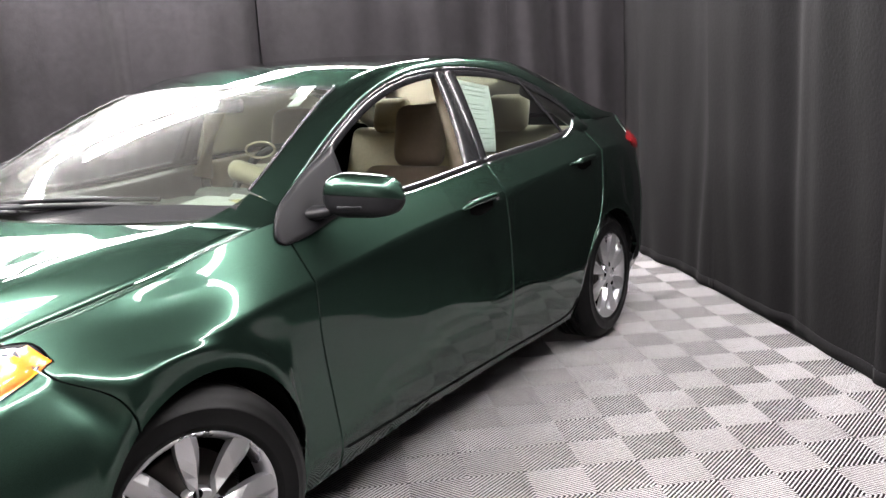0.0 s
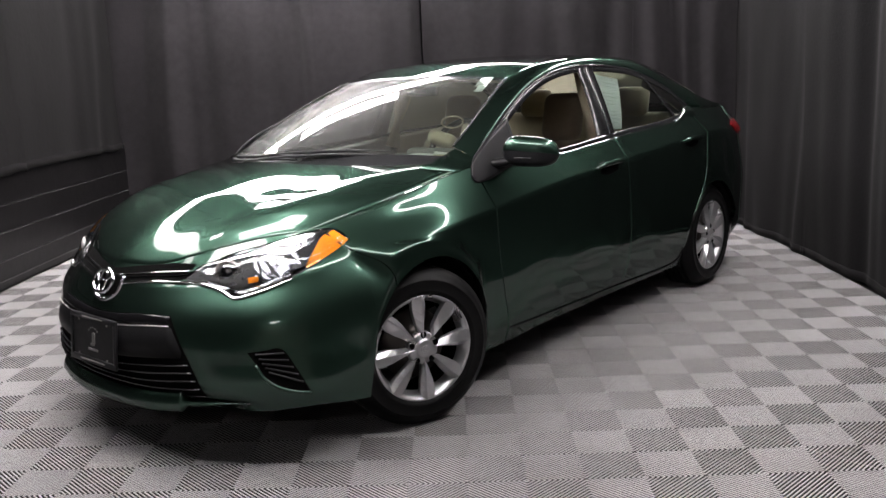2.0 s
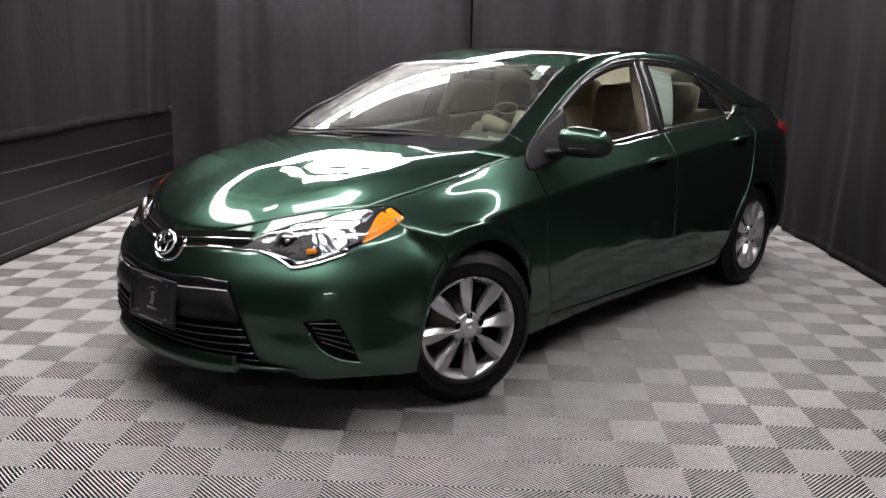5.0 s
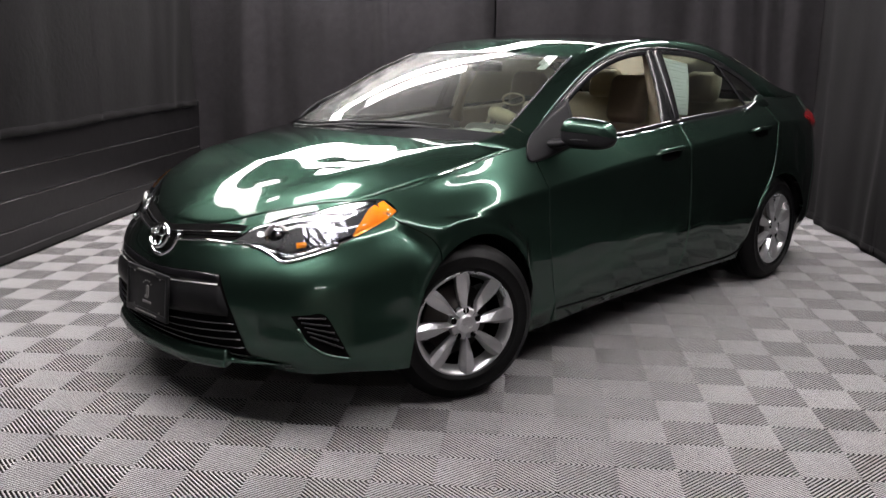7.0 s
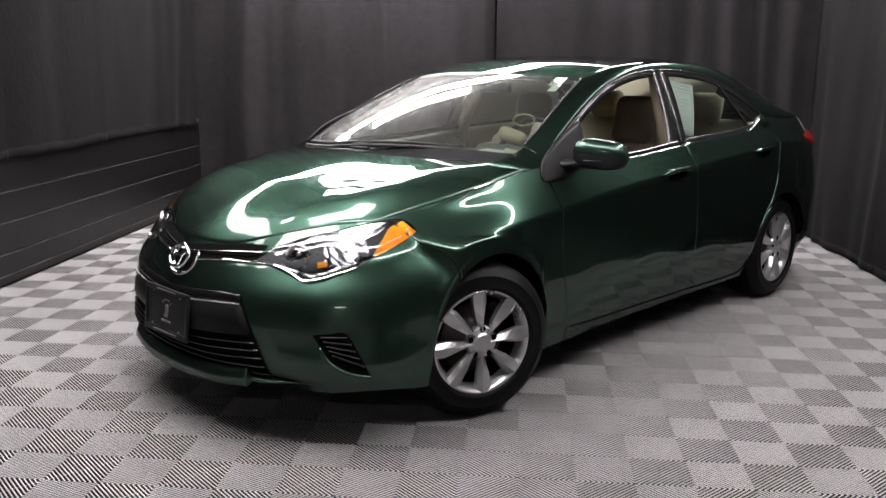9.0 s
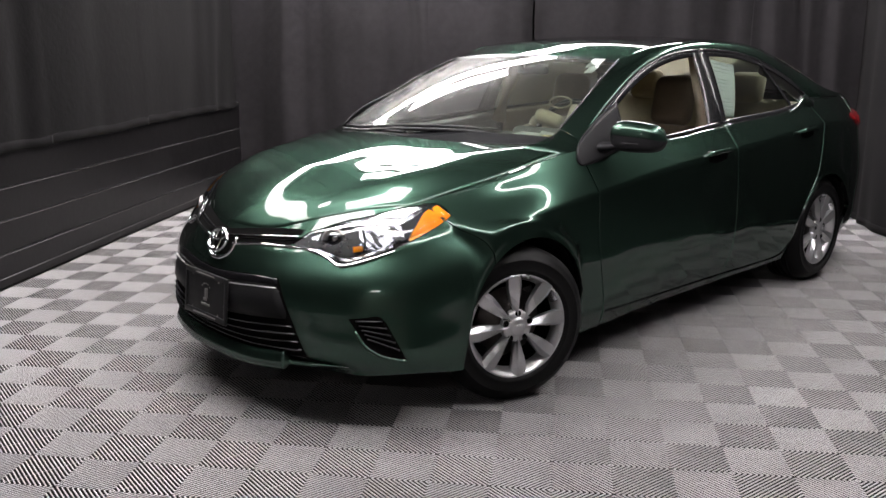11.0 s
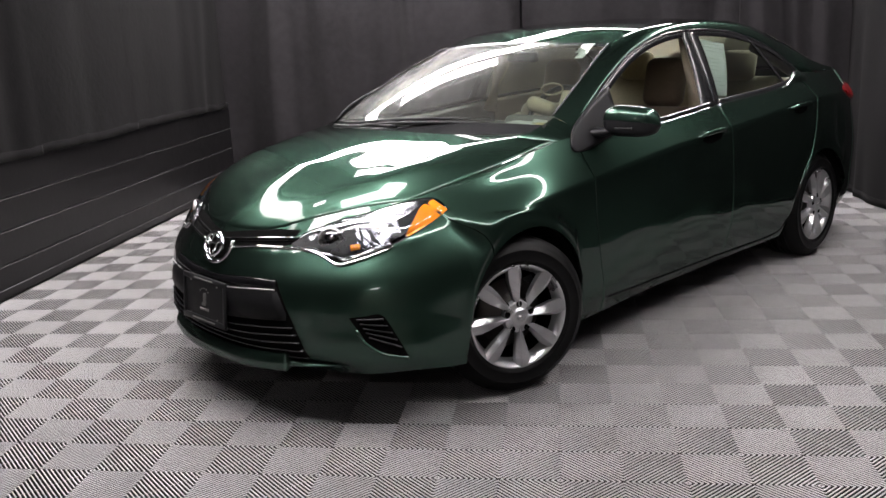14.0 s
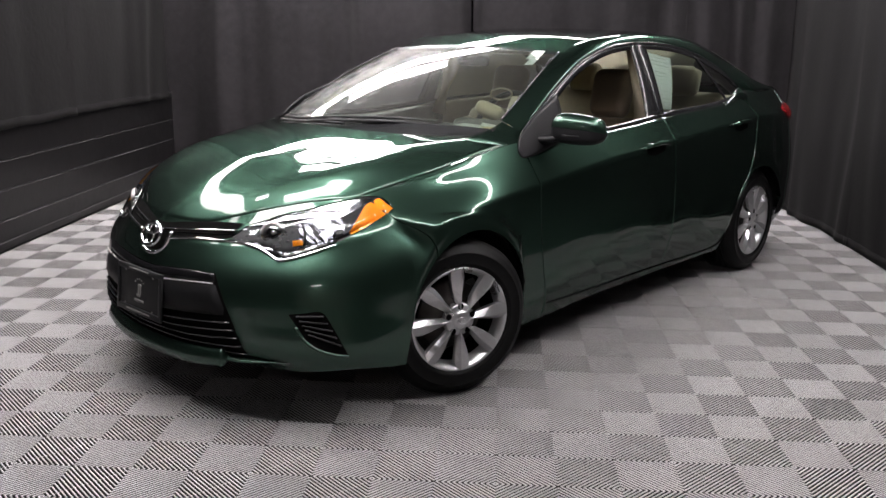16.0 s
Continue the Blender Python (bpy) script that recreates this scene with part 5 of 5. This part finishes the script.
def build_inside(car):
    # dash
    rows = []
    for s in [2 * i / 16 - 1 for i in range(17)]:
        x0 = 0.24 + 0.17 * abs(s) ** 2.3
        rows.append([Vector((x0, 0.66 * s, 0.955)), Vector((x0 + 0.15, 0.68 * s, 0.968)), Vector((0.66, 0.70 * s, 0.972 + (0.02 if -0.8 < s < -0.2 else 0))), Vector((0.78, 0.70 * s, 0.955)), Vector((0.83, 0.70 * s, 0.90)), Vector((0.80, 0.70 * s, 0.70)), Vector((0.70, 0.70 * s, 0.45))])
    dash = part("dashboard", grid(rows, flip=True), DASH, car, "dark grey-green dashboard")
    part("cowl_tray", box((0.16, 1.30, 0.03), (0.245, 0, 0.920), 0.008), BLACK, car)
    # steering wheel
    M = Matrix.Translation((0.90, -0.34, 0.965)) @ Matrix.Rotation(radians(-62), 4, "Y")
    sw = part("steering_wheel", bmesh.new(), DASH, car, "steering wheel with a beige hub")
    part("wheel_rim", tube([M @ Vector((0.180 * math.cos(a), 0.180 * math.sin(a), 0)) for a in [2 * math.pi * k / 32 for k in range(33)]], 0.015, 8, caps=False), BLACK, sw)
    part("wheel_hub", cushion((0.07, 0.15, 0.075), pose(0.88, -0.262, 1.040, 22, -30, 12), r=0.034), CLOTH, sw, "beige airbag pad")
    part("hub_ring", tube([(0.86 - 0.02 * math.sin(a), -0.346 - 0.064 * math.cos(a), 1.126 + 0.027 * math.sin(a) + 0.010 * math.cos(a)) for a in [2 * math.pi * k / 24 for k in range(25)]], 0.0045, 6, caps=False), BEIGE, sw)
    for a in (0, 180, 270):
        part("wheel_spoke", box((0.12, 0.050, 0.018), (0.11, 0, -0.008), 0.007, M @ Matrix.Rotation(radians(a + 90), 4, "Z")), BEIGE, sw)
    part("binnacle", cushion((0.16, 0.34, 0.10), pose(0.74, -0.36, 0.962, 0, 10, 0)), DASH, dash)
    # seats
    def seat(y, cover, label):
        st = part("front_seat", bmesh.new(), CLOTH, car, label)
        part("seat_cushion", cushion((0.52, 0.50, 0.17), pose(1.36, y, 0.56, 0, -6, 0)), CLOTH, st)
        part("backrest", cushion((0.15, 0.50, 0.62), pose(1.70, y, 0.665, 0, 16, 0), r=0.06), cover, st)
        for s in (-1, 1):
            part("bolster", cushion((0.13, 0.09, 0.52), pose(1.655, y + 0.21 * s, 0.655, 0, 16, 8 * s), r=0.04), cover, st)
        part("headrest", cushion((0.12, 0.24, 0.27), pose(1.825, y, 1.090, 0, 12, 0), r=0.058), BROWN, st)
        for s in (-1, 1):
            part("headrest_post", tube([(1.80, y + 0.06 * s, 0.93), (1.825, y + 0.06 * s, 1.05)], 0.007), CHROME, st)

    # the driver's backrest is darkened by colour in place of shade
    seat(-0.36, BROWN, "cloth driver seat, backrest shade painted dark brown, with a tall headrest")
    seat(0.36, CLOTH, "beige cloth front seat with a dark headrest")
    rs = part("rear_seat", bmesh.new(), CLOTH, car, "beige cloth rear bench with headrests")
    part("seat_cushion", cushion((0.50, 1.28, 0.17), pose(2.28, 0, 0.56, 0, -5, 0)), CLOTH, rs)
    for y, wd in ((-0.42, 0.46), (0.0, 0.36), (0.42, 0.46)):
        part("backrest", cushion((0.15, wd, 0.56), pose(2.60, y, 0.80, 0, 20, 0), r=0.06), CLOTH, rs)
    for y in (-0.36, 0.36):
        part("headrest", cushion((0.10, 0.22, 0.19), pose(2.64, y, 1.135, 0, 14, 0), r=0.045), CLOTH, rs)
    # trim: door cards, inner pillars, headlining, parcel shelf
    for side in (-1, 1):
        for x0, x1 in ((0.55, 1.56), (1.62, 2.40)):
            rows = []
            for x in np.linspace(x0, x1, 10):
                b = belt_at(x)
                rows.append([Vector((x, (b.y - 0.035) * side, b.z - 0.012)), Vector((x, (b.y - 0.075) * side, b.z - 0.03)), Vector((x, (b.y - 0.075) * side, b.z - 0.20)), Vector((x, (b.y - 0.02) * side, b.z - 0.22)), Vector((x, (b.y - 0.01) * side, 0.30))])
            part("door_card", thick(grid(rows), 0.004), DASH if x0 < 1 else BEIGE, car)
        part("inner_pillar", tube([(1.56, 0.715 * side, 0.93), (1.60, 0.66 * side, 1.17), (1.64, 0.585 * side, 1.345)], [0.050, 0.042, 0.036], 10), BEIGE, car)
        part("inner_pillar", tube([(0.60, 0.640 * side, 1.04), (0.80, 0.600 * side, 1.155), (1.03, 0.545 * side, 1.265), (1.3, 0.54 * side, 1.335)], 0.020, 8), BEIGE, car)
        part("inner_pillar", tube([(2.40, 0.575 * side, 1.25), (2.62, 0.60 * side, 1.20), (2.85, 0.63 * side, 1.10)], [0.03, 0.05, 0.06], 8), DASH, car)
    head = [[p + Vector((0, 0, -0.028)) for p in r] for r in roof_rows(20, 16)]
    part("headlining", grid(head), BEIGE, car)
    part("parcel_shelf", box((0.42, 1.24, 0.02), (2.95, 0, 1.02), 0.006), BEIGE, car)
    # mirror on the windscreen
    im = part("inside_mirror", box((0.03, 0.20, 0.052), (0.995, -0.05, 1.272), 0.014), BLACK, car)
    part("stalk", tube([(0.99, 0, 1.27), (0.96, 0, 1.325)], 0.01), BLACK, im)


def build_glass_bits(car, made):
    # papers on the glass and the dash
    pp = bmesh.new()
    rows = []
    for j in range(9):
        f = j / 8
        row = []
        for i in range(7):
            g = i / 6
            x = (1.660 + 0.263 * g) * (1 - f) + (1.667 + 0.065 * g) * f
            z = 1.328 - 0.040 * g - (0.291 - 0.035 * g) * f
            p = gside(x, z, -0.010 - 0.004 * math.sin(3 * g + 2 * f), -1)
            row.append(p)
        rows.append(row)
    sheet_ = part("window_sheet", thick(grid(rows, pp), 0.0006), PAPER)
    tagged(sheet_, "white printed sheet taped inside the rear door glass", "paper")
    rnd = random.Random(5)
    for k in range(13):
        f0 = 0.06 + k * 0.068
        if k in (3, 8):
            continue
        ga, gb = 0.14 + 0.05 * rnd.random(), 0.55 + 0.35 * rnd.random()
        pts = []
        for g in (ga, (ga + gb) / 2, gb):
            x = (1.660 + 0.263 * g) * (1 - f0) + (1.667 + 0.065 * g) * f0
            pts.append(gside(x, 1.328 - 0.040 * g - (0.291 - 0.035 * g) * f0, -0.0085 - 0.004 * math.sin(3 * g + 2 * f0), -1))
        part("print_bar", tube(pts, 0.0022, 4, flat=0.5), INK, sheet_)
    for x, y, w_ in ((0.955, -0.462, 0.075), (0.905, -0.478, 0.055)):
        z = 0.975 + (x - 0.37) / (1.0 - 0.37) * 0.36 + 0.012
        M = Matrix.Translation((x + 0.012, y, z - 0.012)) @ Matrix.Rotation(radians(-31), 4, "Y")
        part("sticker", box((w_, w_ * 0.9, 0.0015), (0, 0, 0), m=M), PAPER, made["windshield"], "small white windscreen sticker")
    for k, (x, y, sx, sy, a, m_) in enumerate(((0.50, -0.34, 0.16, 0.22, 12, DIM_PAPER), (0.56, -0.46, 0.14, 0.20, -20, CARD), (0.60, -0.40, 0.10, 0.17, 35, DIM_PAPER), (0.53, -0.54, 0.08, 0.10, 5, DIM_PAPER), (0.62, -0.52, 0.10, 0.12, -8, CARD))):
        ob = part("papers", box((sx, sy, 0.006), (0, 0, 0), 0.001), m_, None, smooth=False)
        ob.matrix_world = pose(x + 0.085, y - 0.085, 0.988 + 0.004 * k, 3, -2, a)
        tagged(ob, "loose white and yellow papers on the dashboard", "paper", "papers on the dashboard")
    # wipers
    for pts, r in (([(0.175, 0.26, 0.998), (0.205, 0.05, 1.014), (0.255, -0.18, 1.022), (0.33, -0.42, 1.020)], 0.015), ([(0.215, 0.52, 0.985), (0.20, 0.40, 0.986), (0.185, 0.16, 1.000), (0.18, 0.02, 1.004)], 0.013)):
        wp = part("wiper", tube(by_len(pts, 14), r, 6, flat=0.6), BLACK, car, "black wiper resting at the foot of the screen")
        part("blade", tube([(x + 0.026, y, z + 0.014) for x, y, z in by_len(pts, 14)], 0.008, 6), BLACK, wp)
    cowl = []
    for s in [2 * i / 24 - 1 for i in range(25)]:
        cowl.append([Vector((0.095 + 0.21 * abs(s) ** 2.3, 0.675 * s, 0.956 - 0.004 * s * s)), Vector((0.195 + 0.19 * abs(s) ** 2.3, 0.655 * s, 0.970 + 0.002 * s * s))])
    part("cowl_panel", thick(grid(cowl, flip=True), 0.006), BLACK, car, "black plastic cowl under the wipers")


CARD = mat("yellow_card", (0.3571, 0.3, 0.1429), 0.7)
# white paper darkened in colour, for its dimness behind the windscreen
DIM_PAPER = mat("dimmed_white_paper", (0.3571, 0.3714, 0.3429), 0.8)


# ---- putting it together ----
build_room()
build_lamps()
car = thing("car", "dark green metallic four-door saloon car parked on the tiles", "car")
made = build_body(car)
TREE = body_tree(made)
build_windows(car, made)
build_front(car, made)
build_sides(car, made)
for x_ in (XF, XR):
    for s_ in (-1, 1):
        wheel(car, x_, s_)
build_under(car)
build_inside(car)
build_glass_bits(car, made)
build_tiles()
